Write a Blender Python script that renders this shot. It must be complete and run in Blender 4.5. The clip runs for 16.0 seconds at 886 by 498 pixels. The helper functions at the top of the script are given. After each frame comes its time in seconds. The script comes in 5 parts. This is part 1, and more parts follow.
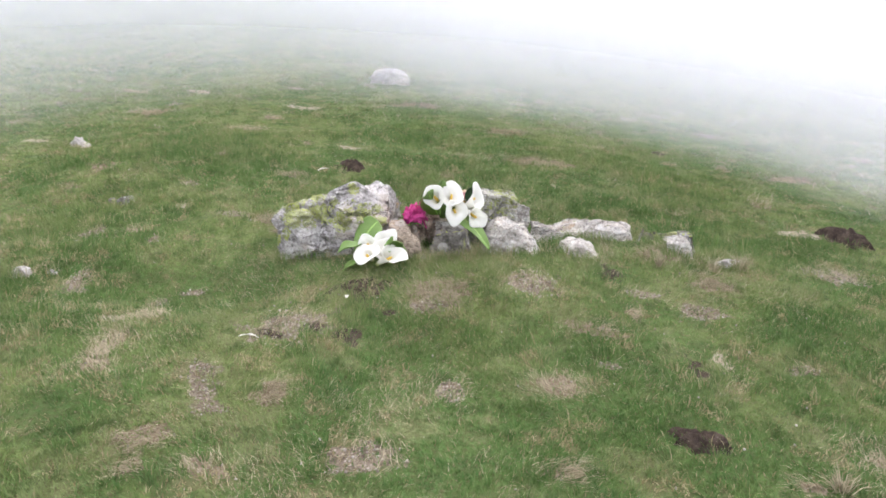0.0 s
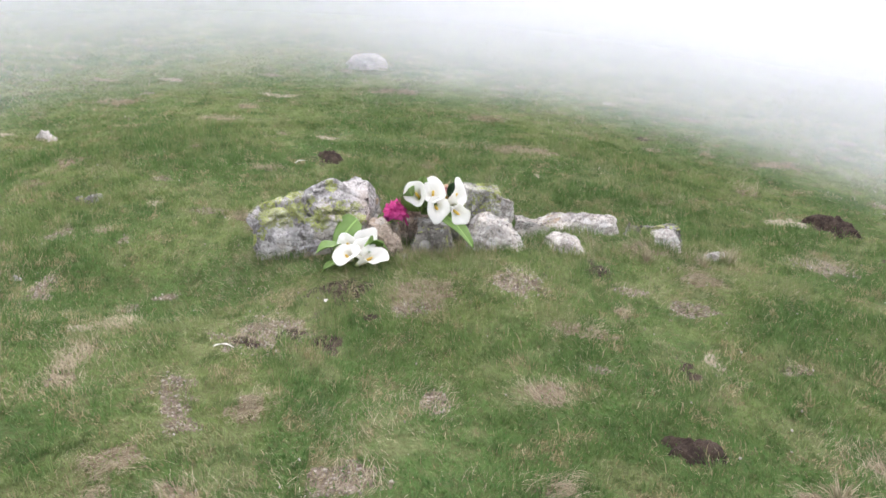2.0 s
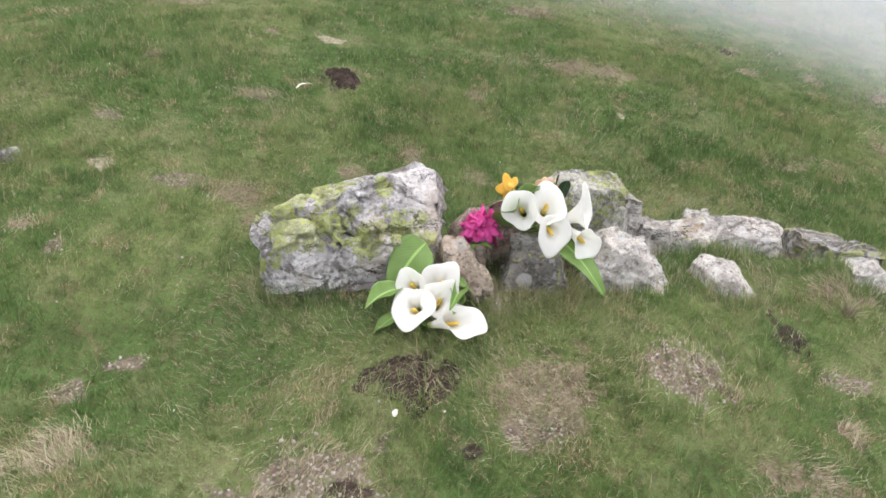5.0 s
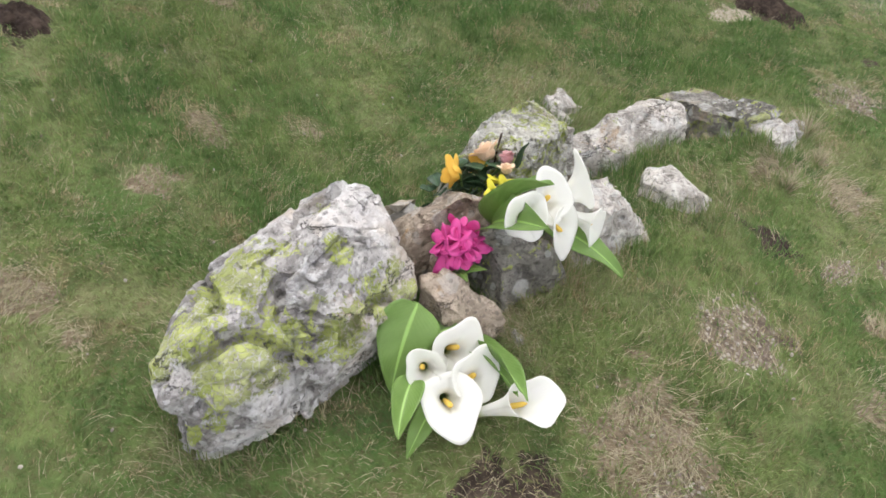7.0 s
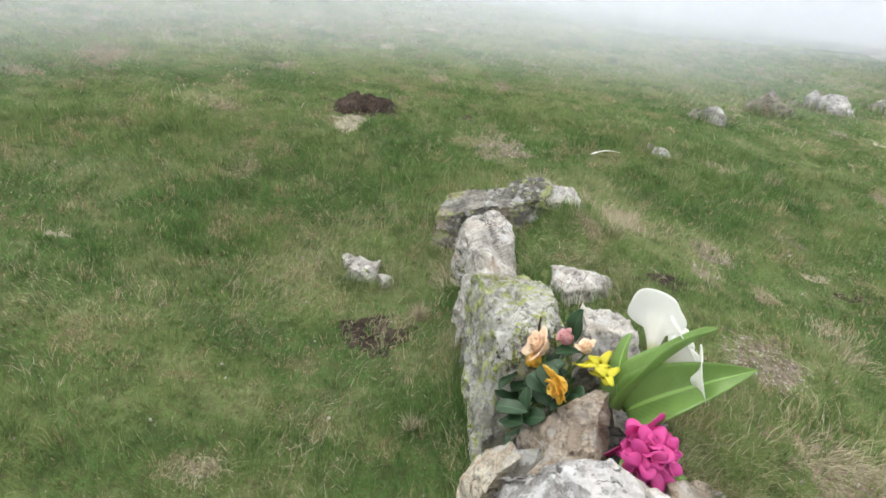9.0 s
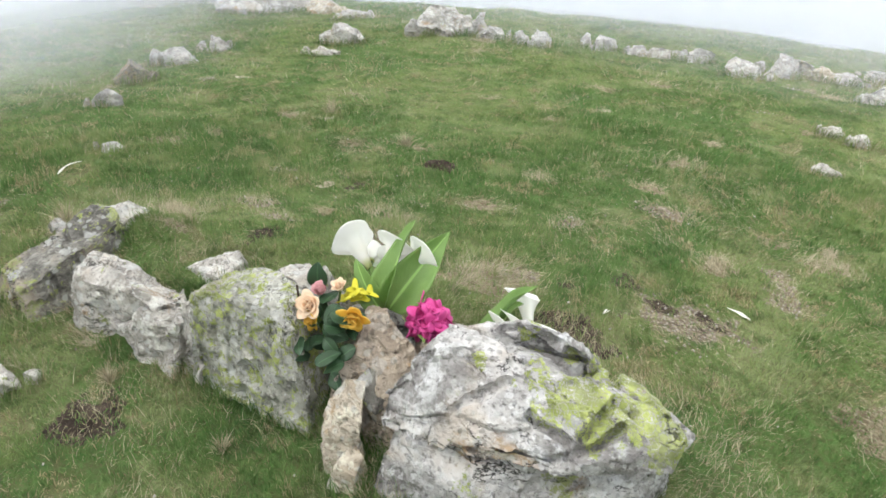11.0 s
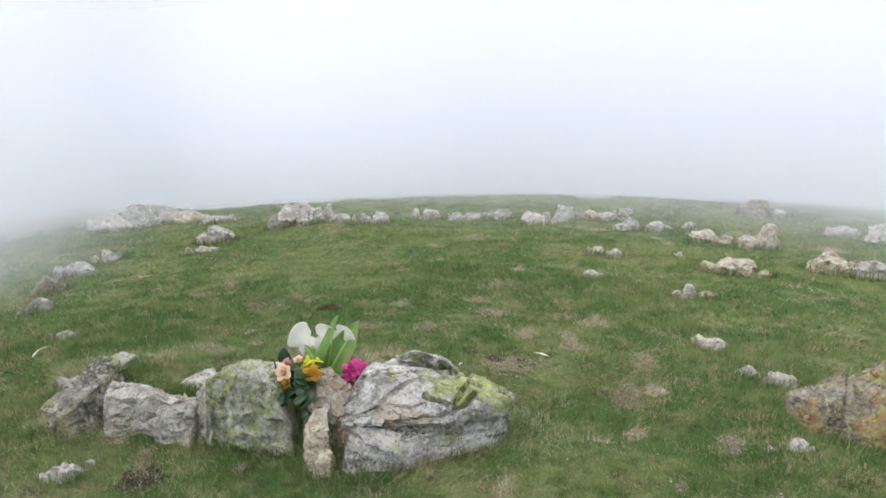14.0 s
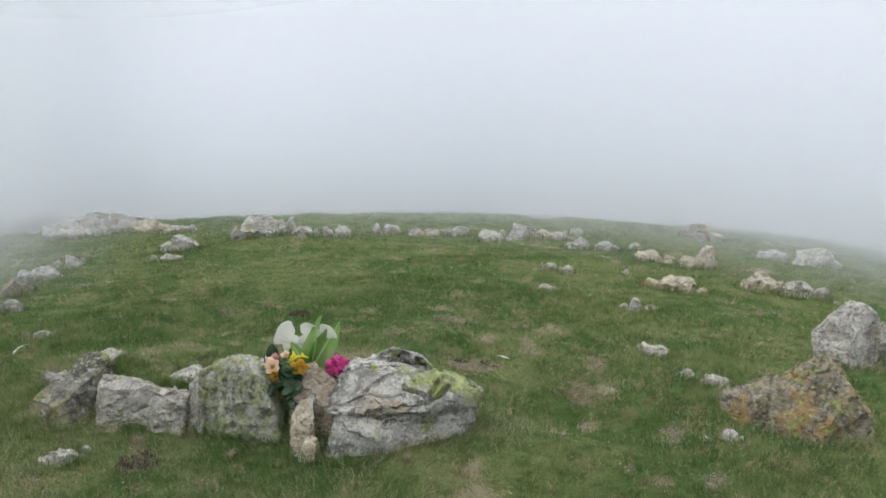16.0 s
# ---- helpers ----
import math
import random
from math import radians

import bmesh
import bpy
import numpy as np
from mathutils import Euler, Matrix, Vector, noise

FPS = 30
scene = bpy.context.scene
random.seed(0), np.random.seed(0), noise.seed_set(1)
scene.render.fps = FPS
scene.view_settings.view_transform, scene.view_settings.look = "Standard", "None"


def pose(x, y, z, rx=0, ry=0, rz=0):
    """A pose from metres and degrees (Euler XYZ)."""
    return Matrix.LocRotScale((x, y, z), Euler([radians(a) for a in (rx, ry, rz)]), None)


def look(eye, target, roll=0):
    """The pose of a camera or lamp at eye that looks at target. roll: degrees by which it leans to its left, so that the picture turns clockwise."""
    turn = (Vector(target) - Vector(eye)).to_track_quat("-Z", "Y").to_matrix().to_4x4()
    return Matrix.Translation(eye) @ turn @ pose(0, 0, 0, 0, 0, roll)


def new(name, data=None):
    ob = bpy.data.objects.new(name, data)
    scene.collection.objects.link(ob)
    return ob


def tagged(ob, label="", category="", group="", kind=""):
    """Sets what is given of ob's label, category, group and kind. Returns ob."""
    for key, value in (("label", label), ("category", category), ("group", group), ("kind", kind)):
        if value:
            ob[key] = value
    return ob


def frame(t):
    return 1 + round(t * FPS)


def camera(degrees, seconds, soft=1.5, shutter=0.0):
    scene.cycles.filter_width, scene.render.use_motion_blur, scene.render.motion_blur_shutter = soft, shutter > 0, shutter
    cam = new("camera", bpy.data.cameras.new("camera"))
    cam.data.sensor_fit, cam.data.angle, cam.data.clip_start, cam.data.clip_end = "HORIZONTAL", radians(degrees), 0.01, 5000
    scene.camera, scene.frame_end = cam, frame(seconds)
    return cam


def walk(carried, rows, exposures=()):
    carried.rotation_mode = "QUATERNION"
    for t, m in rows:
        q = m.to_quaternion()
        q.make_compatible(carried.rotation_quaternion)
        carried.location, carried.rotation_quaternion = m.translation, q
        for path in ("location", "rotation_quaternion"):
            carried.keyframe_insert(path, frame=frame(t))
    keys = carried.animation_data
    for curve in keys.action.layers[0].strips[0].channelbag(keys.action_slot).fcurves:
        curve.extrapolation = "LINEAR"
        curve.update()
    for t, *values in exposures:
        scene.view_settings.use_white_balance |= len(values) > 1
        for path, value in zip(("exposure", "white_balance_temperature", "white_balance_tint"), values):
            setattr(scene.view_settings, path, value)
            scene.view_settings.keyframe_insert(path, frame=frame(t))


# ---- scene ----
cam = camera(61.9, 16.0, soft=1.6, shutter=0.13)
PATH = [
    (0, (0.02, -3.205, 0.828), (0.08, -1.265, 0.344), -1.0),
    (0.5, (0.09, -3.219, 0.847), (0.26, -1.291, 0.346), -1.6),
    (1, (0.023, -3.141, 0.857), (0.241, -1.223, 0.335), -1.6),
    (1.5, (0.002, -3.106, 0.874), (0.168, -1.186, 0.336), -1.5),
    (2, (0.023, -3.088, 0.871), (0.131, -1.164, 0.337), -1.5),
    (2.5, (0.046, -2.999, 0.854), (0.108, -1.064, 0.351), -0.7),
    (3, (-0.011, -2.81, 0.884), (0.05, -0.872, 0.393), 1.1),
    (3.5, (-0.093, -2.588, 0.914), (-0.036, -0.651, 0.417), 3.1),
    (4, (-0.171, -2.333, 0.948), (-0.104, -0.418, 0.374), 3.9),
    (4.5, (-0.248, -2.079, 1.017), (-0.133, -0.227, 0.272), 3.2),
    (4.7, (-0.275, -1.978, 1.039), (-0.13, -0.159, 0.222), 2.6),
    (6.8, (-0.72, -0.939, 1.17), (0.173, 0.29, -0.131), 2.6),
    (7, (-0.753, -0.841, 1.159), (0.217, 0.314, -0.154), 2.2),
    (7.5, (-0.782, -0.577, 1.169), (0.34, 0.374, -0.185), 1.6),
    (8, (-0.809, -0.323, 1.193), (0.478, 0.404, -0.154), 2.6),
    (8.2, (-0.879, -0.182, 1.138), (0.549, 0.397, -0.138), 2.2),
    (10.3, (-0.706, 0.827, 1.235), (0.676, -0.039, 0.077), -0.5),
    (10.4, (-0.671, 0.84, 1.249), (0.627, -0.111, 0.061), -0.1),
    (10.5, (-0.677, 0.906, 1.261), (0.507, -0.205, 0.093), 2.3),
    (11, (-0.722, 1.129, 1.291), (0.142, -0.284, 0.17), 2.6),
    (11.5, (-0.829, 1.308, 1.347), (-0.052, -0.198, 0.284), 0.8),
    (12, (-0.987, 1.49, 1.407), (-0.272, -0.084, 0.403), -0.4),
    (12.5, (-1.086, 1.71, 1.458), (-0.418, 0.085, 0.502), -1.9),
    (13, (-1.138, 1.941, 1.517), (-0.499, 0.262, 0.639), -2.4),
    (13.5, (-1.179, 2.122, 1.539), (-0.539, 0.385, 0.784), -2.1),
    (14, (-1.148, 2.296, 1.591), (-0.542, 0.513, 0.918), -1.0),
    (14.5, (-1.089, 2.434, 1.617), (-0.542, 0.616, 0.989), 0.3),
    (15, (-1.034, 2.505, 1.619), (-0.54, 0.667, 1.002), 1.3),
    (15.5, (-1.076, 2.556, 1.63), (-0.592, 0.717, 1.012), 1.6),
    (16, (-1.121, 2.619, 1.647), (-0.647, 0.779, 1.024), 1.8),
]
EXPOSURES = [(0, 0.32, 6350, 19), (3, 0.32, 6350, 19), (4.5, 0.30, 6400, 18), (7, 0.17, 6500, 15), (8.2, 0.17, 6500, 12), (10.5, 0.27, 6450, 9), (11, 0.25, 6420, 9), (12.5, 0.2, 6400, 11), (13, 0.1, 6380, 9),
             (13.5, 0.18, 6420, 11), (14, -0.2, 6380, 10), (14.5, -0.4, 6400, 8), (16, -0.57, 6420, 7)]
scene.cycles.transparent_max_bounces = 40  # the see-through haze sheets lie many deep
walk(cam, [(t, look(eye, target, roll)) for t, eye, target, roll in PATH], EXPOSURES)


# ---- world and light ----
world = bpy.data.worlds.new("overcast_fog")
scene.world = world
world.use_nodes = True
wn, wl = world.node_tree.nodes, world.node_tree.links
wn.clear()
w_out = wn.new("ShaderNodeOutputWorld")
w_bg = wn.new("ShaderNodeBackground")
w_tc = wn.new("ShaderNodeTexCoord")
w_sep = wn.new("ShaderNodeSeparateXYZ")
w_ramp = wn.new("ShaderNodeValToRGB")
w_noise = wn.new("ShaderNodeTexNoise")
w_mix = wn.new("ShaderNodeMix")
w_mix.data_type, w_mix.blend_type = "RGBA", "MULTIPLY"
w_nr = wn.new("ShaderNodeMapRange")
w_noise.inputs["Scale"].default_value = 1.3
w_noise.inputs["Detail"].default_value = 3
w_nr.inputs["To Min"].default_value, w_nr.inputs["To Max"].default_value = 0.9, 1.1
w_ramp.color_ramp.elements[0].position, w_ramp.color_ramp.elements[0].color = 0.36, (0.345, 0.36, 0.385, 1)
w_ramp.color_ramp.elements[1].position, w_ramp.color_ramp.elements[1].color = 0.95, (1.0, 1.0, 0.98, 1)
for pos, grey in ((0.42, 0.42), (0.50, 0.49), (0.60, 0.54)):
    e = w_ramp.color_ramp.elements.new(pos)
    e.color = (grey * 0.955, grey, grey * 1.055, 1)
w_scale = wn.new("ShaderNodeMapRange")
w_scale.inputs["From Min"].default_value, w_scale.inputs["From Max"].default_value = -1, 1
wl.new(w_tc.outputs["Generated"], w_sep.inputs[0])
wl.new(w_sep.outputs["Z"], w_scale.inputs["Value"])
wl.new(w_scale.outputs[0], w_ramp.inputs[0])
wl.new(w_tc.outputs["Generated"], w_noise.inputs["Vector"])
wl.new(w_noise.outputs["Fac"], w_nr.inputs["Value"])
w_mix.inputs["Factor"].default_value = 1
wl.new(w_ramp.outputs[0], w_mix.inputs["A"])
wl.new(w_nr.outputs[0], w_mix.inputs["B"])
wl.new(w_mix.outputs["Result"], w_bg.inputs["Color"])
w_bg.inputs["Strength"].default_value = 1.85
wl.new(w_bg.outputs[0], w_out.inputs[0])

sun = new("sun", bpy.data.lights.new("sun", "SUN"))
sun.data.energy, sun.data.angle, sun.data.color = 1.9, radians(24), (1.0, 0.97, 0.92)
sun.matrix_world = look((4.6, 4.2, 7.4), (0, 0, 0))


# ---- small helpers ----
def hash01(i, j, seed):
    n = np.sin(i * 127.1 + j * 311.7 + seed * 74.7) * 43758.5453
    return n - np.floor(n)


def vnoise(x, y, scale, seed=0):
    """Smooth value noise in 0..1, for arrays."""
    x, y = np.asarray(x, float) * scale, np.asarray(y, float) * scale
    i, j = np.floor(x), np.floor(y)
    u, v = x - i, y - j
    u, v = u * u * (3 - 2 * u), v * v * (3 - 2 * v)
    a, b = hash01(i, j, seed), hash01(i + 1, j, seed)
    c, d = hash01(i, j + 1, seed), hash01(i + 1, j + 1, seed)
    return (a * (1 - u) + b * u) * (1 - v) + (c * (1 - u) + d * u) * v


def bell(x, y, cx, cy, sx, sy):
    return np.exp(-((x - cx) / sx) ** 2 - ((y - cy) / sy) ** 2)


def slope(x, y):
    """The hillside, without its small bumps."""
    x, y = np.asarray(x, float), np.asarray(y, float)
    xc = 9 * np.tanh(x / 9)
    z = -0.0186 - 0.0644 * x + 0.1201 * np.minimum(y, 40) - 0.0114 * xc * xc - 0.0013 * xc * np.clip(y, -9, 9)
    z = z - 0.05 * bell(x, y, 0.6, 0.1, 0.85, 0.7) * np.tanh((y - 0.22) / 0.12)
    z = z + 0.085 * bell(x, y, 1.10, -0.05, 0.2, 0.13) + 0.025 * bell(x, y, -0.3, -0.14, 0.4, 0.12) + 0.05 * bell(x, y, 0.84, 0.09, 0.26, 0.09)
    z = z + 0.06 * bell(x, y, 0.5, -0.33, 0.8, 0.4) - 0.07 * bell(x, y, 0.3, 0.9, 1.5, 0.45)
    z = z - 0.1 * bell(x, y, -1.0, -0.27, 0.5, 0.25) + 0.08 * bell(x, y, -1.6, 1.6, 0.8, 0.8)
    z = z - 0.045 * bell(x, y, -0.12, 0.38, 0.33, 0.13)
    up = np.clip((y - 1.0) / 3.0, 0, 1)
    z = z + np.where(x < 0, 0.0105, 0.003) * xc * xc * up * up * (3 - 2 * up) + 0.010 * np.clip(y - 3.5, 0, 6) ** 2
    z = z - 0.03 * np.minimum(np.maximum(0, np.abs(x) - 6.8), 30) ** 2
    z = z - 0.03 * np.clip(-x - 3, 0, 12) * np.clip(-y - 4.8, 0, 12)
    s = np.maximum(0, -y - 5.2)
    return z - np.where(s < 6, 0.052 * s * s, 1.872 + 0.624 * (s - 6))


def ground_z(x, y):
    near = np.clip(np.hypot(x, y) / 6, 0.35, 1)
    bumps = 0.05 * (vnoise(x, y, 1.3, 3) - 0.5) + 0.035 * (vnoise(x, y, 4.1, 5) - 0.5) + 0.02 * (vnoise(x, y, 11, 7) - 0.5)
    return slope(x, y) + bumps * near


def gz(x, y):
    return float(ground_z(np.array([x]), np.array([y]))[0])


def finish(bm, name, material, smooth=True):
    me = bpy.data.meshes.new(name)
    bm.normal_update()
    bm.to_mesh(me)
    bm.free()
    if material:
        me.materials.append(material)
    if smooth:
        me.polygons.foreach_set("use_smooth", [True] * len(me.polygons))
    return me


def part(name, bm, material, parent, label="", smooth=True):
    ob = new(name, finish(bm, name, material, smooth))
    ob.parent = parent
    if label:
        tagged(ob, label)
    return ob


def empty_thing(name, at, label, category, group=""):
    ob = new(name)
    ob.empty_display_size = 0.05
    ob.location = at
    return tagged(ob, label, category, group)


# ---- materials ----
class Nodes:
    def __init__(self, name):
        self.mat = bpy.data.materials.new(name)
        self.mat.use_nodes = True
        self.tree = self.mat.node_tree
        self.n, self.l = self.tree.nodes, self.tree.links
        self.bsdf = self.n["Principled BSDF"]
        self.out = self.n["Material Output"]

    def put(self, socket, value):
        if isinstance(value, (int, float)):
            socket.default_value = value
        elif isinstance(value, tuple):
            socket.default_value = (*value, 1) if len(value) == 3 and socket.type == "RGBA" else value
        else:
            self.l.new(value, socket)

    def coords(self, kind="Object", stretch=None):
        c = self.n.new("ShaderNodeTexCoord").outputs[kind]
        if stretch:
            m = self.n.new("ShaderNodeMapping")
            m.inputs["Scale"].default_value = stretch
            m.inputs["Rotation"].default_value = (0.5, 0.35, 0.6)
            self.l.new(c, m.inputs[0])
            return m.outputs[0]
        return c

    def where(self):
        return self.n.new("ShaderNodeNewGeometry").outputs["Position"]

    def noise(self, vec, scale, detail=4, rough=0.55, distort=0.0):
        t = self.n.new("ShaderNodeTexNoise")
        self.l.new(vec, t.inputs["Vector"])
        t.inputs["Scale"].default_value, t.inputs["Detail"].default_value = scale, detail
        t.inputs["Roughness"].default_value, t.inputs["Distortion"].default_value = rough, distort
        return t.outputs["Fac"]

    def cells(self, vec, scale, feature="F1", out="Distance"):
        t = self.n.new("ShaderNodeTexVoronoi")
        t.feature = feature
        self.l.new(vec, t.inputs["Vector"])
        t.inputs["Scale"].default_value = scale
        return t.outputs[out]

    def warp(self, vec, scale, amount):
        """Coordinates shaken by a noise."""
        t = self.n.new("ShaderNodeTexNoise")
        self.l.new(vec, t.inputs["Vector"])
        t.inputs["Scale"].default_value, t.inputs["Detail"].default_value = scale, 3
        m = self.n.new("ShaderNodeVectorMath")
        m.operation = "MULTIPLY_ADD"
        self.l.new(t.outputs["Color"], m.inputs[0])
        m.inputs[1].default_value = (amount, amount, amount)
        self.l.new(vec, m.inputs[2])
        return m.outputs[0]

    def step(self, value, lo, hi, a=0.0, b=1.0):
        t = self.n.new("ShaderNodeMapRange")
        t.interpolation_type = "SMOOTHSTEP"
        self.put(t.inputs["Value"], value)
        t.inputs["From Min"].default_value, t.inputs["From Max"].default_value = lo, hi
        t.inputs["To Min"].default_value, t.inputs["To Max"].default_value = a, b
        return t.outputs[0]

    def math(self, op, a, b=0.0):
        t = self.n.new("ShaderNodeMath")
        t.operation = op
        self.put(t.inputs[0], a)
        self.put(t.inputs[1], b)
        return t.outputs[0]

    def mix(self, fac, a, b, blend="MIX"):
        t = self.n.new("ShaderNodeMix")
        t.data_type, t.blend_type = "RGBA", blend
        self.put(t.inputs["Factor"], fac)
        self.put(t.inputs["A"], a)
        self.put(t.inputs["B"], b)
        return t.outputs["Result"]

    def bump(self, height, strength, distance):
        t = self.n.new("ShaderNodeBump")
        t.inputs["Strength"].default_value, t.inputs["Distance"].default_value = strength, distance
        self.l.new(height, t.inputs["Height"])
        self.l.new(t.outputs[0], self.bsdf.inputs["Normal"])

    def random(self):
        return self.n.new("ShaderNodeNewGeometry").outputs["Random Per Island"]

    def done(self, colour, rough=0.8, spec=0.3):
        self.put(self.bsdf.inputs["Base Color"], colour)
        self.put(self.bsdf.inputs["Roughness"], rough)
        self.bsdf.inputs["Specular IOR Level"].default_value = spec
        return self.mat


def rock_material(name, dark, light, lichen=0.5, rust=0.0, pale=0.4, strata=(1, 1, 4)):
    """Weathered granite or schist: mottled greys, crystals, round pale crusts, yellow-green crackled lichen where the stone's lichen layer allows it, rust stains."""
    k = Nodes(name)
    p = k.coords()
    band = k.noise(k.coords(stretch=strata), 11, 6, 0.65, 0.5)
    big = k.noise(p, 5.5, 5, 0.6)
    mid = k.noise(p, 19, 7, 0.70)
    fine = k.noise(p, 85, 5, 0.75)
    warped = k.warp(p, 26, 0.022)
    crystal = k.n.new("ShaderNodeSeparateColor")
    k.l.new(k.cells(k.warp(p, 80, 0.006), 95, out="Color"), crystal.inputs[0])
    col = k.mix(k.step(big, 0.36, 0.62), dark, light)
    col = k.mix(k.step(mid, 0.50, 0.64, 0, 0.7), col, tuple(min(0.80, 1.25 * c) for c in light))
    col = k.mix(k.step(mid, 0.45, 0.34, 0, 0.65), col, tuple(0.45 * c for c in dark))
    col = k.mix(k.step(crystal.outputs[0], 0.30, 0.0, 0, 0.35), col, tuple(0.5 * c for c in dark))
    col = k.mix(k.step(crystal.outputs[1], 0.75, 1.0, 0, 0.45), col, tuple(min(0.8, 1.3 * c) for c in light))
    col = k.mix(k.step(band, 0.43, 0.34, 0, 0.5), col, tuple(0.45 * c for c in dark))
    col = k.mix(k.step(fine, 0.45, 0.35, 0, 0.7), col, tuple(0.35 * c for c in dark))
    col = k.mix(k.step(k.noise(p, 4.3, 4, 0.6), 0.50, 0.66, 0, 0.5), col, (0.54, 0.44, 0.33))
    if rust:
        col = k.mix(k.math("MULTIPLY", k.step(k.noise(p, 6.5, 7, 0.7, 0.5), 0.6 - 0.2 * rust, 0.70 - 0.2 * rust), 0.75), col, (0.40, 0.25, 0.115))
    for scale, reach, tint, share in ((15, 0.33, (0.66, 0.66, 0.64), 0.8 * pale), (34, 0.30, (0.60, 0.61, 0.58), 0.9 * pale), (48, 0.26, (0.10, 0.096, 0.088), 0.4)):
        spot = k.n.new("ShaderNodeSeparateColor")
        k.l.new(k.cells(warped, scale, out="Color"), spot.inputs[0])
        round_ = k.math("MULTIPLY", k.step(k.cells(warped, scale), reach + 0.05, reach - 0.03), k.step(spot.outputs[0], 0.52, 0.56))
        col = k.mix(k.math("MULTIPLY", round_, share), col, k.mix(fine, tuple(0.75 * c for c in tint), tint))
    crust = None
    if lichen:
        layer = k.n.new("ShaderNodeAttribute")
        layer.attribute_name = "lichen"
        cover = k.math("ADD", layer.outputs["Fac"], k.math("ADD", k.math("MULTIPLY", k.math("SUBTRACT", k.noise(p, 8, 4, 0.6), 0.5), 1.4), k.math("MULTIPLY", k.math("SUBTRACT", k.noise(p, 38, 6, 0.72), 0.5), 2.6)))
        cover = k.step(cover, 0.97 - 0.5 * lichen, 1.05 - 0.5 * lichen)
        areoles = k.math("MULTIPLY", k.step(k.cells(warped, 62, "DISTANCE_TO_EDGE"), 0.015, 0.06, 0.35, 1), k.step(k.noise(p, 95, 4, 0.7), 0.36, 0.44))
        tint = k.mix(k.step(k.noise(p, 24, 4), 0.4, 0.6), (0.31, 0.365, 0.085), (0.52, 0.58, 0.18))
        tint = k.mix(k.step(k.noise(p, 9, 3), 0.5, 0.6, 0, 0.6), tint, (0.33, 0.35, 0.19))
        crust = k.math("MULTIPLY", cover, areoles)
        col = k.mix(k.math("MULTIPLY", crust, 0.93), col, tint)
    seam = k.math("ABSOLUTE", k.math("SUBTRACT", k.noise(k.coords(stretch=strata), 3.6, 6, 0.65), 0.5))
    seam = k.math("MULTIPLY", k.step(seam, 0.010, 0.002), k.step(k.noise(p, 6, 2), 0.46, 0.56))
    col = k.mix(k.math("MULTIPLY", seam, 0.8), col, tuple(0.18 * c for c in dark))
    h = k.math("ADD", k.math("MULTIPLY", fine, 0.7), k.math("MULTIPLY", mid, 1.7))
    h = k.math("SUBTRACT", k.math("ADD", h, band), k.math("MULTIPLY", seam, 0.9))
    if crust:
        h = k.math("ADD", h, k.math("MULTIPLY", crust, 0.25))
    k.bump(h, 1.0, 0.010)
    return k.done(col, k.step(fine, 0.3, 0.7, 0.75, 0.95), 0.25)


GRANITE = rock_material("lichened_granite", (0.275, 0.26, 0.25), (0.73, 0.705, 0.685), 0.98, 0.12, 0.5, (1, 1, 3))
SCHIST = rock_material("streaked_schist", (0.34, 0.335, 0.285), (0.68, 0.67, 0.60), 0.9, 0.1, 0.6, (5, 5, 1))
BROWN_STONE = rock_material("brown_gritstone", (0.28, 0.225, 0.175), (0.52, 0.44, 0.355), 0.0, 0.3, 0.4)
TAN_STONE = rock_material("tan_quartzite", (0.42, 0.35, 0.265), (0.70, 0.62, 0.51), 0.0, 0.4, 0.5)
PALE_STONE = rock_material("pale_quartzite", (0.38, 0.355, 0.335), (0.70, 0.665, 0.63), 0.2, 0.15, 0.8)
GREY_STONE = rock_material("grey_granite", (0.35, 0.325, 0.29), (0.68, 0.64, 0.59), 0.3, 0.2, 0.7)
RUSTY_STONE = rock_material("rust_stained_granite", (0.18, 0.16, 0.125), (0.40, 0.36, 0.295), 0.6, 0.6, 0.2)
DARK_STONE = rock_material("dark_granite", (0.135, 0.128, 0.112), (0.36, 0.345, 0.31), 0.6, 0.1, 0.7)


def turf_colours(k):
    """Grass tints that drift over the hillside: deep green, green, yellow-green and straw."""
    p = k.where()
    wide = k.noise(p, 1.1, 4, 0.6)
    mid = k.noise(p, 4.0, 5, 0.62)
    col = k.mix(k.step(wide, 0.43, 0.58), (0.090, 0.190, 0.050), (0.190, 0.265, 0.090))
    col = k.mix(k.step(mid, 0.50, 0.62, 0, 0.75), col, (0.262, 0.303, 0.140))
    col = k.mix(k.step(mid, 0.46, 0.36, 0, 0.7), col, (0.058, 0.138, 0.040))
    col = k.mix(k.step(k.noise(p, 11, 4, 0.6), 0.50, 0.38, 0, 0.6), col, (0.052, 0.115, 0.030))
    straw = k.step(k.noise(p, 6.5, 6, 0.68, 0.4), 0.53, 0.63)
    return col, p, mid, straw


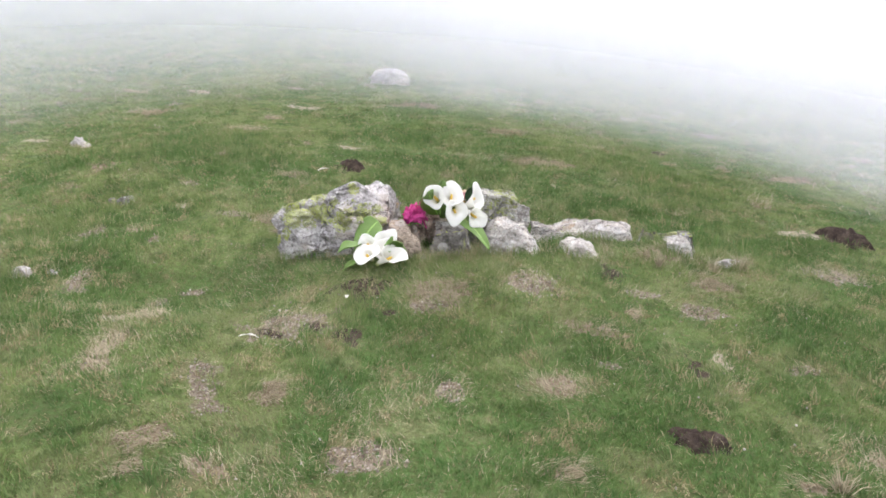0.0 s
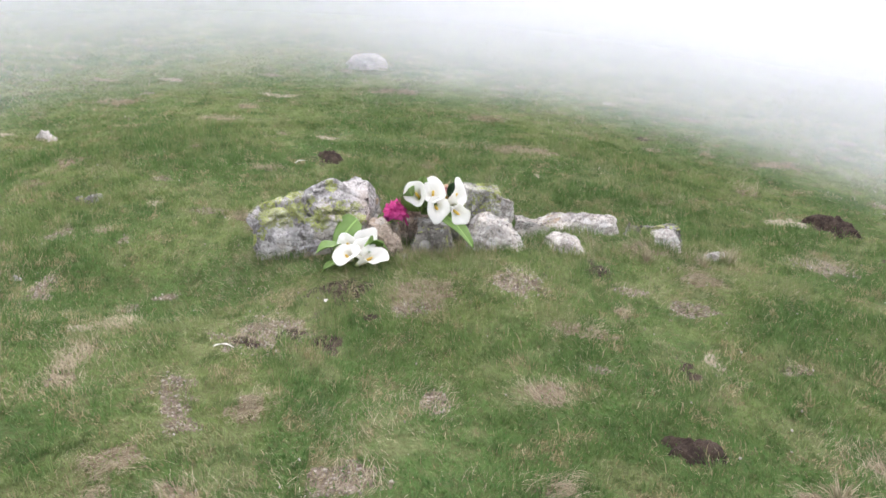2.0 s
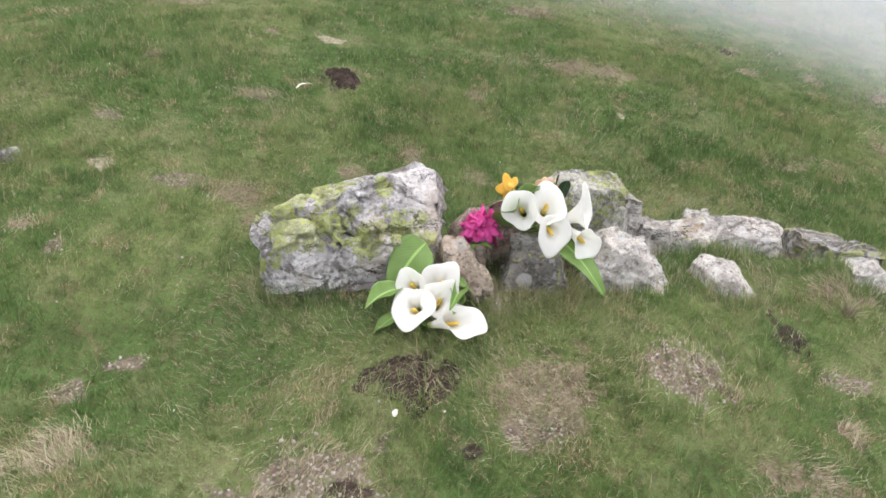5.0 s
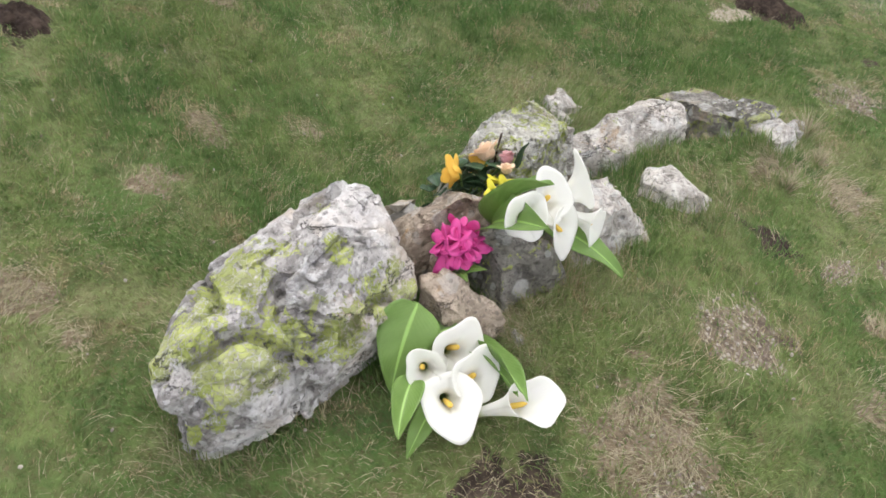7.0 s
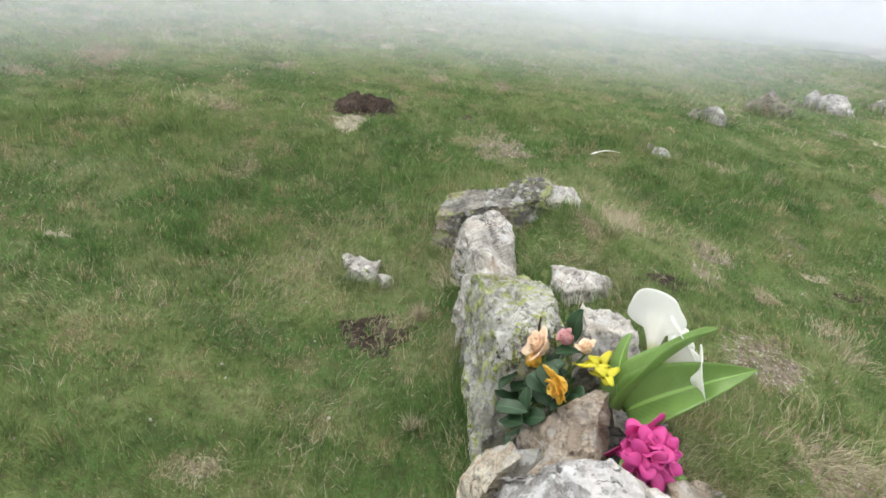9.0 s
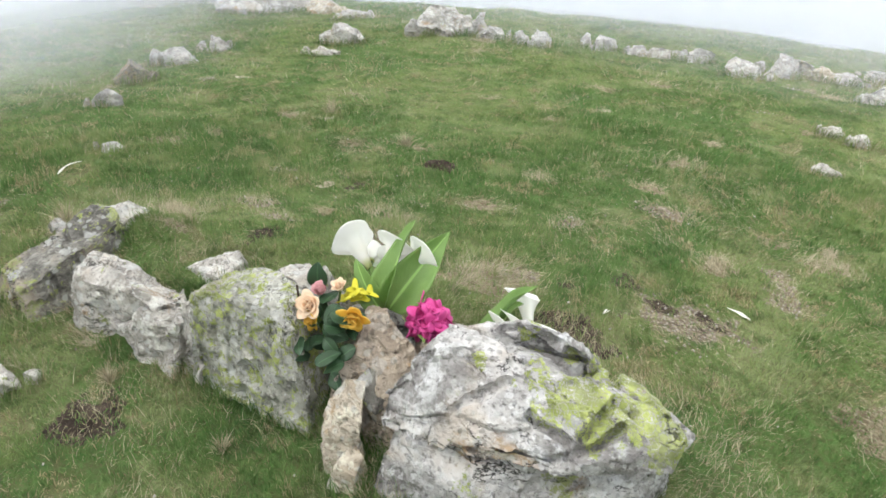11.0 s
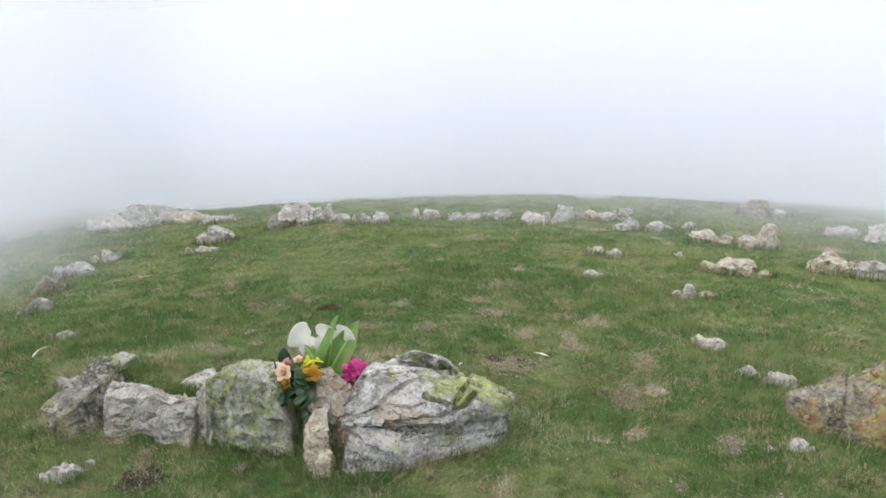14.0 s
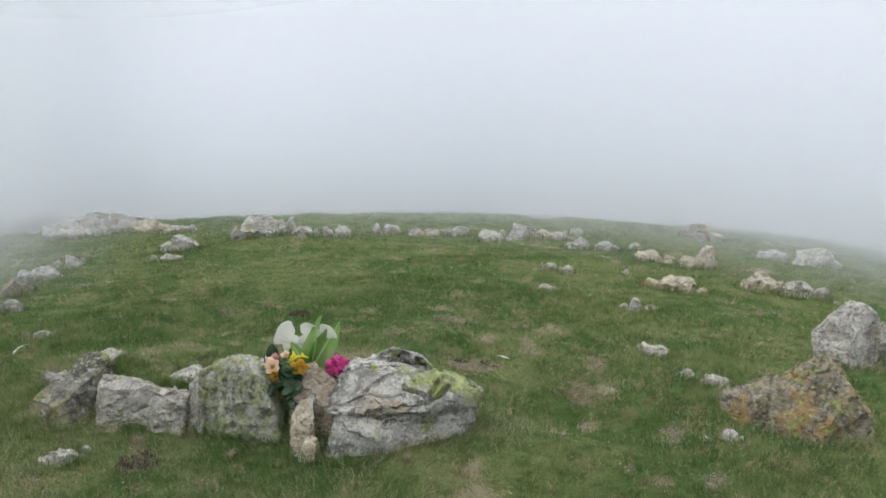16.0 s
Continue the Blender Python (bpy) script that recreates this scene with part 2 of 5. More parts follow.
def blade_shader(k, col, upright, through_light):
    """A thin blade: its normals are bent towards the sky to brighten its shading, and some light passes through it."""
    k.put(k.bsdf.inputs["Base Color"], col)
    k.bsdf.inputs["Roughness"].default_value = 0.6
    k.bsdf.inputs["Specular IOR Level"].default_value = 0.25
    soft = k.n.new("ShaderNodeVectorMath")
    soft.operation = "ADD"
    k.l.new(k.n.new("ShaderNodeNewGeometry").outputs["Normal"], soft.inputs[0])
    soft.inputs[1].default_value = (0, 0, upright)
    unit = k.n.new("ShaderNodeVectorMath")
    unit.operation = "NORMALIZE"
    k.l.new(soft.outputs[0], unit.inputs[0])
    k.l.new(unit.outputs[0], k.bsdf.inputs["Normal"])
    t = k.n.new("ShaderNodeBsdfTranslucent")
    k.put(t.inputs["Color"], col)
    m = k.n.new("ShaderNodeMixShader")
    m.inputs[0].default_value = through_light
    k.l.new(k.bsdf.outputs[0], m.inputs[1])
    k.l.new(t.outputs[0], m.inputs[2])
    k.l.new(m.outputs[0], k.out.inputs[0])
    return k.mat


def grass_material(name, dryness):
    k = Nodes(name)
    col, p, mid, straw = turf_colours(k)
    r = k.random()
    col = k.mix(k.step(r, 0.0, 1.0, 0.0, 0.45), col, k.mix(k.step(r, 0.3, 0.7), (0.095, 0.182, 0.054), (0.28, 0.350, 0.135)))
    sere = k.math("FRACT", k.math("MULTIPLY", r, 37.3))
    sere = k.step(k.math("SUBTRACT", k.math("ADD", k.math("MULTIPLY", straw, 0.55), dryness), sere), -0.02, 0.02)
    col = k.mix(sere, col, k.mix(r, (0.30, 0.25, 0.13), (0.50, 0.44, 0.28)))
    return blade_shader(k, col, 0.28, 0.42)


GRASS = grass_material("grass_blade", 0.05)
FAR_GRASS = grass_material("hillside_grass", 0.08)


def straw_material():
    k = Nodes("dry_straw")
    r = k.random()
    return blade_shader(k, k.mix(r, (0.235, 0.195, 0.115), (0.54, 0.485, 0.34)), 0.8, 0.25)


STRAW = straw_material()


def earth_material(name, a, b):
    k = Nodes(name)
    p = k.where()
    fine = k.noise(p, 80, 6, 0.75)
    col = k.mix(k.step(k.noise(p, 22, 5, 0.65), 0.35, 0.65), a, b)
    col = k.mix(k.step(fine, 0.3, 0.6, 0.6, 0), col, tuple(0.35 * c for c in a))
    k.bump(k.math("ADD", fine, k.noise(p, 30, 4)), 1.0, 0.015)
    return k.done(col, 0.95, 0.1)


SOIL = earth_material("dark_peaty_soil", (0.06, 0.045, 0.037), (0.135, 0.102, 0.083))


def earth_colours(k, p, a, b, gravel):
    col = k.mix(k.step(k.noise(p, 22, 5, 0.65), 0.35, 0.65), a, b)
    col = k.mix(k.step(k.noise(p, 80, 6, 0.75), 0.3, 0.6, 0.6, 0), col, tuple(0.4 * c for c in a))
    if gravel:
        grey = k.n.new("ShaderNodeSeparateColor")
        k.l.new(k.cells(p, 85, out="Color"), grey.inputs[0])
        col = k.mix(k.math("MULTIPLY", k.step(k.cells(p, 85), 0.42, 0.3), gravel), col, k.mix(grey.outputs[0], (0.22, 0.18, 0.15), (0.52, 0.47, 0.42)))
    return col


def ground_material():
    """Turf with thatch showing through, worn to bare earth of several kinds where the mesh's earth layer says so."""
    k = Nodes("turf_ground")
    col, p, mid, straw = turf_colours(k)
    col = k.mix(k.math("MULTIPLY", straw, 0.5), col, (0.24, 0.20, 0.12))
    fine = k.noise(p, 55, 6, 0.7)
    col = k.mix(k.step(fine, 0.35, 0.7, 0.2, 0.75), col, (0.115, 0.10, 0.052))
    col = k.mix(k.step(k.noise(p, 16, 5, 0.65), 0.6, 0.72, 0, 0.7), col, (0.22, 0.18, 0.105))
    col = k.mix(k.step(k.noise(p, 9, 5, 0.6), 0.36, 0.28, 0, 0.8), col, (0.065, 0.085, 0.035))
    worn = k.n.new("ShaderNodeVertexColor")
    worn.layer_name = "earth"
    split = k.n.new("ShaderNodeSeparateColor")
    k.l.new(worn.outputs["Color"], split.inputs[0])
    ragged = k.math("ADD", k.math("MULTIPLY", k.math("SUBTRACT", k.noise(p, 26, 6, 0.7), 0.5), 1.3), k.math("MULTIPLY", k.math("SUBTRACT", k.noise(p, 9, 3, 0.6), 0.5), 1.3))
    for sock, a, c, gravel in ((split.outputs[0], (0.20, 0.155, 0.105), (0.34, 0.28, 0.20), 0.3), (split.outputs[1], (0.16, 0.125, 0.095), (0.30, 0.25, 0.20), 0.9),
                               (split.outputs[2], (0.42, 0.36, 0.27), (0.58, 0.52, 0.42), 0.2), (worn.outputs["Alpha"], (0.05, 0.038, 0.031), (0.115, 0.088, 0.07), 0.0)):
        mask = k.step(k.math("ADD", sock, ragged), 0.42, 0.62)
        col = k.mix(mask, col, earth_colours(k, p, a, c, gravel))
    k.bump(k.math("ADD", fine, k.math("MULTIPLY", mid, 2.0)), 0.8, 0.02)
    return k.done(col, 0.95, 0.1)


TURF = ground_material()


def petal_material(name, a, b, trans=0.35, scale=18, rough=0.45):
    k = Nodes(name)
    p = k.coords()
    col = k.mix(k.noise(p, scale, 4), a, b)
    k.put(k.bsdf.inputs["Base Color"], col)
    k.bsdf.inputs["Roughness"].default_value = rough
    k.bsdf.inputs["Specular IOR Level"].default_value = 0.3
    k.bump(k.noise(p, 120, 3), 0.15, 0.002)
    t = k.n.new("ShaderNodeBsdfTranslucent")
    k.put(t.inputs["Color"], col)
    m = k.n.new("ShaderNodeMixShader")
    m.inputs[0].default_value = trans
    k.l.new(k.bsdf.outputs[0], m.inputs[1])
    k.l.new(t.outputs[0], m.inputs[2])
    k.l.new(m.outputs[0], k.out.inputs[0])
    return k.mat


def spathe_material():
    """White, creamy, with a green-yellow throat; the throat follows the flower's own length."""
    k = Nodes("white_spathe")
    uv = k.n.new("ShaderNodeSeparateXYZ")
    k.l.new(k.coords("UV"), uv.inputs[0])
    col = k.mix(k.step(uv.outputs["Y"], 0.05, 0.28), (0.55, 0.60, 0.25), (0.97, 0.97, 0.94))
    col = k.mix(k.math("MULTIPLY", k.noise(k.coords(), 40, 3), 0.12), col, (0.75, 0.78, 0.62))
    k.put(k.bsdf.inputs["Base Color"], col)
    k.bsdf.inputs["Roughness"].default_value = 0.45
    wave = k.n.new("ShaderNodeTexWave")
    k.l.new(k.coords("UV"), wave.inputs[0])
    wave.inputs["Scale"].default_value = 14
    k.bump(wave.outputs["Fac"], 0.08, 0.002)
    t = k.n.new("ShaderNodeBsdfTranslucent")
    k.put(t.inputs["Color"], col)
    m = k.n.new("ShaderNodeMixShader")
    m.inputs[0].default_value = 0.5
    k.l.new(k.bsdf.outputs[0], m.inputs[1])
    k.l.new(t.outputs[0], m.inputs[2])
    k.l.new(m.outputs[0], k.out.inputs[0])
    return k.mat


def leaf_material(name, a, b, veins, rough=0.4):
    k = Nodes(name)
    uvc = k.coords("UV")
    uv = k.n.new("ShaderNodeSeparateXYZ")
    k.l.new(uvc, uv.inputs[0])
    col = k.mix(k.noise(k.coords(), 25, 4), a, b)
    side = k.math("ABSOLUTE", k.math("SUBTRACT", uv.outputs["X"], 0.5))
    col = k.mix(k.step(side, 0.05, 0.015, 0, 0.6), col, tuple(min(1, 2.0 * c) for c in b))
    if veins:
        s = k.math("SINE", k.math("MULTIPLY", k.math("SUBTRACT", uv.outputs["Y"], k.math("MULTIPLY", side, 0.7)), 95.0))
        k.bump(s, 0.12, 0.002)
    k.put(k.bsdf.inputs["Base Color"], col)
    k.bsdf.inputs["Roughness"].default_value = rough
    t = k.n.new("ShaderNodeBsdfTranslucent")
    k.put(t.inputs["Color"], col)
    m = k.n.new("ShaderNodeMixShader")
    m.inputs[0].default_value = 0.3
    k.l.new(k.bsdf.outputs[0], m.inputs[1])
    k.l.new(t.outputs[0], m.inputs[2])
    k.l.new(m.outputs[0], k.out.inputs[0])
    return k.mat


SPATHE = spathe_material()
SPADIX = petal_material("yellow_spadix", (0.78, 0.50, 0.06), (0.85, 0.64, 0.16), 0.1, 200, 0.7)
CALLA_LEAF = leaf_material("calla_leaf", (0.15, 0.28, 0.06), (0.25, 0.40, 0.11), True)
STEM = leaf_material("green_stem", (0.10, 0.19, 0.04), (0.17, 0.27, 0.07), False)
ROSE_LEAF = leaf_material("rose_leaf", (0.022, 0.062, 0.026), (0.045, 0.10, 0.042), True, 0.45)
PINK = petal_material("magenta_petal", (0.70, 0.05, 0.31), (0.84, 0.17, 0.48))
ROSE_PEACH = petal_material("peach_rose_petal", (0.94, 0.68, 0.44), (0.96, 0.86, 0.72), 0.35, 30)
ROSE_YELLOW = petal_material("amber_rose_petal", (0.92, 0.54, 0.06), (0.95, 0.74, 0.18), 0.35, 30)
ROSE_RED = petal_material("red_white_bud_petal", (0.62, 0.06, 0.12), (0.85, 0.72, 0.70), 0.3, 22)
YELLOW = petal_material("lemon_petal", (0.72, 0.66, 0.03), (0.80, 0.75, 0.10))
TWIG = petal_material("dark_twig", (0.05, 0.035, 0.025), (0.10, 0.07, 0.05), 0.0, 40, 0.9)
FALLEN = petal_material("fallen_white_petal", (0.78, 0.76, 0.70), (0.86, 0.85, 0.80), 0.3)


def fog_sheet_material(name, amount, foot):
    """A see-through sheet that lays haze over what lies behind it: it scatters the sky's light both ways. Denser away
    from the turf, thinning out aloft and at its ends.
    """
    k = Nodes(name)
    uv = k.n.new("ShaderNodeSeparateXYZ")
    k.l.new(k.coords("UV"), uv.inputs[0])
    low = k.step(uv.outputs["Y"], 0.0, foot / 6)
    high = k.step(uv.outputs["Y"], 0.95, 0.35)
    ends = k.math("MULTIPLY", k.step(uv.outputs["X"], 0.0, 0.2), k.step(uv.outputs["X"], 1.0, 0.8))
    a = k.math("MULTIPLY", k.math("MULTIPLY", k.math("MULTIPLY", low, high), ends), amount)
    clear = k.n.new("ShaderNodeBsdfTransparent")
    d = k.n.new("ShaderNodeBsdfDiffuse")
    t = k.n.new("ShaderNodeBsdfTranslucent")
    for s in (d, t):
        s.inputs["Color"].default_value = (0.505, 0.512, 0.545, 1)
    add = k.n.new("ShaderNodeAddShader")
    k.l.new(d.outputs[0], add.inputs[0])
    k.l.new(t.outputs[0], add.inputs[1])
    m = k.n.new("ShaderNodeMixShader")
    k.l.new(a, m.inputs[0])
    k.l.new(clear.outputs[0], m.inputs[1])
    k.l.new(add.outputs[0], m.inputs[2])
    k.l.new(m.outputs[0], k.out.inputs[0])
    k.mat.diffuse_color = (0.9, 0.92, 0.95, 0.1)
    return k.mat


# ---- the hillside ----
PATCHES = [  # x, y, half width, half depth, kind, rise
    (-0.22, -0.38, 0.115, 0.10, "soil", 0.012), (0.10, -0.48, 0.12, 0.13, "dry", 0.006), (0.05, -0.57, 0.08, 0.06, "gravel", 0.006), (-0.46, -0.68, 0.15, 0.15, "gravel", 0.01), (-0.50, -0.75, 0.06, 0.05, "soil", 0.01),
    (-0.36, -0.72, 0.05, 0.04, "soil", 0.01), (-0.10, -0.62, 0.045, 0.035, "soil", 0.015), (-0.22, -0.78, 0.05, 0.08, "soil", 0.008), (0.46, -0.42, 0.11, 0.10, "gravel", 0.006), (0.82, -0.24, 0.045, 0.10, "soil", 0.006),
    (-1.09, -0.61, 0.065, 0.045, "pale", 0.01), (-1.23, 0.70, 0.05, 0.07, "pale", 0.01), (-0.76, 0.55, 0.07, 0.10, "dry", 0.008), (-0.40, 1.56, 0.09, 0.09, "soil", 0.04), (-1.88, 1.29, 0.08, 0.10, "red", 0.004),
    (-0.69, -0.99, 0.06, 0.07, "gravel", 0.012), (-1.04, -0.85, 0.055, 0.09, "dry", 0.006), (1.10, -0.51, 0.10, 0.06, "gravel", 0.006), (2.38, 0.71, 0.15, 0.14, "soil", 0.045), (2.14, 0.75, 0.14, 0.07, "pale", 0.008),
    (1.99, 0.10, 0.17, 0.10, "gravel", 0.008), (0.80, -1.32, 0.072, 0.055, "soil", 0.025), (1.34, -0.88, 0.06, 0.045, "gravel", 0.006), (-0.15, -1.45, 0.13, 0.06, "gravel", 0.006),
    (0.11, -1.10, 0.055, 0.08, "gravel", 0.006), (0.63, 0.53, 0.07, 0.09, "soil", 0.008), (-0.36, 0.78, 0.055, 0.055, "red", 0.006), (0.13, 0.83, 0.05, 0.05, "dry", 0.008), (0.83, 1.95, 0.30, 0.12, "dry", 0.004),
    (-0.04, -2.09, 0.16, 0.10, "red", 0.006), (2.09, -0.91, 0.08, 0.10, "red", 0.006), (-1.40, -0.23, 0.045, 0.12, "gravel", 0.006), (-1.50, 0.24, 0.04, 0.10, "gravel", 0.006), (-0.12, 0.95, 0.05, 0.09, "dry", 0.006),
    (0.62, -0.70, 0.10, 0.05, "dry", 0.005), (-0.75, -1.35, 0.10, 0.05, "dry", 0.005), (0.45, -1.05, 0.08, 0.06, "dry", 0.005), (-0.75, 1.35, 0.10, 0.05, "dry", 0.005), (1.25, -0.25, 0.10, 0.07, "dry", 0.005),
    (-1.0, -0.55, 0.07, 0.09, "dry", 0.004), (-1.05, -0.30, 0.05, 0.05, "gravel", 0.004), (-0.66, -1.10, 0.05, 0.04, "gravel", 0.004), (1.55, 1.05, 0.10, 0.05, "dry", 0.004), (0.19, 1.5, 0.05, 0.05, "dry", 0.004),
    (-0.69, 0.36, 0.03, 0.07, "dry", 0.004), (1.08, -0.10, 0.11, 0.04, "dry", 0.004), (0.90, -0.42, 0.10, 0.04, "gravel", 0.004), (-0.44, -1.15, 0.05, 0.04, "dry", 0.004), (0.40, -1.47, 0.06, 0.05, "dry", 0.004),
    (0.95, -0.91, 0.03, 0.08, "soil", 0.004), (2.38, 0.22, 0.06, 0.05, "soil", 0.006), (1.34, -1.38, 0.07, 0.05, "dry", 0.004), (1.04, -1.49, 0.05, 0.05, "red", 0.004), (1.92, 2.56, 0.10, 0.05, "soil", 0.006),
    (2.15, 1.30, 0.07, 0.10, "dry", 0.004), (-0.46, 2.06, 0.09, 0.06, "pale", 0.006), (-0.99, 3.60, 0.16, 0.10, "pale", 0.006), (-0.95, 0.61, 0.09, 0.06, "gravel", 0.004), (-0.02, -1.65, 0.10, 0.05, "red", 0.004),
    (-0.63, -1.19, 0.05, 0.05, "gravel", 0.004), (-1.03, -0.95, 0.06, 0.05, "red", 0.004), (-0.93, -0.21, 0.05, 0.03, "gravel", 0.004), (-1.22, 0.19, 0.03, 0.06, "gravel", 0.004), (1.90, -1.57, 0.12, 0.06, "dry", 0.004),
    (0.75, 2.90, 0.20, 0.10, "dry", 0.004), (-1.30, 2.50, 0.16, 0.08, "dry", 0.004), (2.70, 2.00, 0.20, 0.10, "dry", 0.004), (-2.20, 3.10, 0.20, 0.10, "dry", 0.004), (0.0, 3.90, 0.25, 0.12, "dry", 0.004),
]


def small_patches():
    """Many hand-sized worn spots all over the pasture, besides the larger ones."""
    rnd = random.Random(77)
    for _ in range(110):
        a, d = rnd.uniform(0, 6.283), 0.75 + 4.2 * rnd.random() ** 0.8
        big = 0.022 + 0.010 * d
        PATCHES.append((d * math.cos(a), d * math.sin(a), big * rnd.uniform(0.7, 1.9), big * rnd.uniform(0.6, 1.3), rnd.choice(("dry", "dry", "dry", "gravel", "red", "pale")), 0.002))


small_patches()


def patch_reach(x, y, p, seed):
    """Below 1 inside a patch; its outline is ragged."""
    dx, dy = (x - p[0]) / p[2], (y - p[1]) / p[3]
    return np.hypot(dx, dy) * (1.5 - 0.6 * vnoise(x + seed, y, 18, seed) - 0.5 * vnoise(x, y + seed, 45, seed + 1))


def build_ground():
    turns, rings = 360, [0.0]
    r = 0.04
    while r < 900:
        rings.append(r)
        r += max(0.022, min(0.03 + 0.012 * r, 0.4 * r)) if r < 14 else 0.16 * r
    rr, aa = np.meshgrid(np.array(rings[1:]), np.linspace(0, 2 * math.pi, turns, endpoint=False), indexing="ij")
    x, y = rr * np.cos(aa), rr * np.sin(aa)
    z = ground_z(x.ravel(), y.ravel())
    co = np.stack([x.ravel(), y.ravel(), z], 1)
    co = np.concatenate([co, [[0, 0, gz(0, 0)]]])
    n = len(rings) - 1
    k, j = np.meshgrid(np.arange(n - 1), np.arange(turns), indexing="ij")
    jn = (j + 1) % turns
    quads = np.stack([k * turns + j, (k + 1) * turns + j, (k + 1) * turns + jn, k * turns + jn], -1).reshape(-1, 4)
    tris = [(n * turns, a, (a + 1) % turns) for a in range(turns)]
    me = bpy.data.meshes.new("ground")
    me.from_pydata(co.tolist(), [], quads.tolist() + tris)
    me.polygons.foreach_set("use_smooth", [True] * len(me.polygons))
    me.materials.append(TURF)
    layer = {"dry": 0, "gravel": 1, "pale": 2, "red": 0, "soil": 3}
    worn = np.zeros((len(co), 4), np.float32)
    for p in PATCHES:
        q = np.hypot((co[:, 0] - p[0]) / p[2], (co[:, 1] - p[1]) / p[3]) * (1.7 - 0.9 * vnoise(co[:, 0], co[:, 1], 14, p[0]) - 0.5 * vnoise(co[:, 0], co[:, 1], 33, p[1]))
        k = layer[p[4]]
        worn[:, k] = np.maximum(worn[:, k], np.clip((1.40 - q) * 0.9, 0, 1))
    me.color_attributes.new("earth", "FLOAT_COLOR", "POINT").data.foreach_set("color", worn.ravel())
    return tagged(new("ground", me), "sloping mountain pasture of short worn turf", "ground", kind="structure")


build_ground()


def fog_sheet(radius, start, end, amount, foot):
    """A curved see-through sheet, added as haze round the hilltop from one bearing to another, standing on the turf."""
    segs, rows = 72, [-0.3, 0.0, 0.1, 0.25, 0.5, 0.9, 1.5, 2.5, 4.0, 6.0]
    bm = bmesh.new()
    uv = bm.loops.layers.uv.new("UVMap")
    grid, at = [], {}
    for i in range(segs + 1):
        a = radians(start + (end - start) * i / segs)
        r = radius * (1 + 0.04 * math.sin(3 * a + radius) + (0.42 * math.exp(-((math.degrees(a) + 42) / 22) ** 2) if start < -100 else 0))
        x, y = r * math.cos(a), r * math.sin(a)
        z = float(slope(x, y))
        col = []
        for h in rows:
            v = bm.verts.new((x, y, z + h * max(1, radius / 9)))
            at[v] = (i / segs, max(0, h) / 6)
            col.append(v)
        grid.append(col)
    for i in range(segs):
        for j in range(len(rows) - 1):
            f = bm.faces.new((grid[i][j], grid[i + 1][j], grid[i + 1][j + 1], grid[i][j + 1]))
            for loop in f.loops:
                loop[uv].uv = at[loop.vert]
    ob = new("haze_sheet", finish(bm, "haze_sheet", fog_sheet_material("sheer_fog_sheet", amount, foot)))
    return tagged(ob, "pale see-through sheet standing in for mountain fog over the slope", "fog", kind="structure")


# haze sheets upslope, adding up with distance
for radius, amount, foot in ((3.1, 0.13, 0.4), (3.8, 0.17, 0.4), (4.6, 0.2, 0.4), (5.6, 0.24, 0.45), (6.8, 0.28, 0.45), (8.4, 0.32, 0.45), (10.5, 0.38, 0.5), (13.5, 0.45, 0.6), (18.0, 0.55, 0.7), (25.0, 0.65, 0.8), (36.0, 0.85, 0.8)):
    fog_sheet(radius, -20, 205, amount, foot)
# nearer sheets, added to pale the ground on the falling side
fog_sheet(2.8, -40, 105, 0.20, 0.35)
fog_sheet(3.4, -45, 110, 0.24, 0.3)
fog_sheet(9.2, -205, 25, 0.6, 0.03)
# haze sheets downslope, over and beyond the ring of stones
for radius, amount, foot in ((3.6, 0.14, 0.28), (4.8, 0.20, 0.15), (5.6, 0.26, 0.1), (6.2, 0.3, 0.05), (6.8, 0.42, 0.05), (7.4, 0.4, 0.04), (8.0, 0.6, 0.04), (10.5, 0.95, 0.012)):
    fog_sheet(radius, -205, 25, amount, foot)


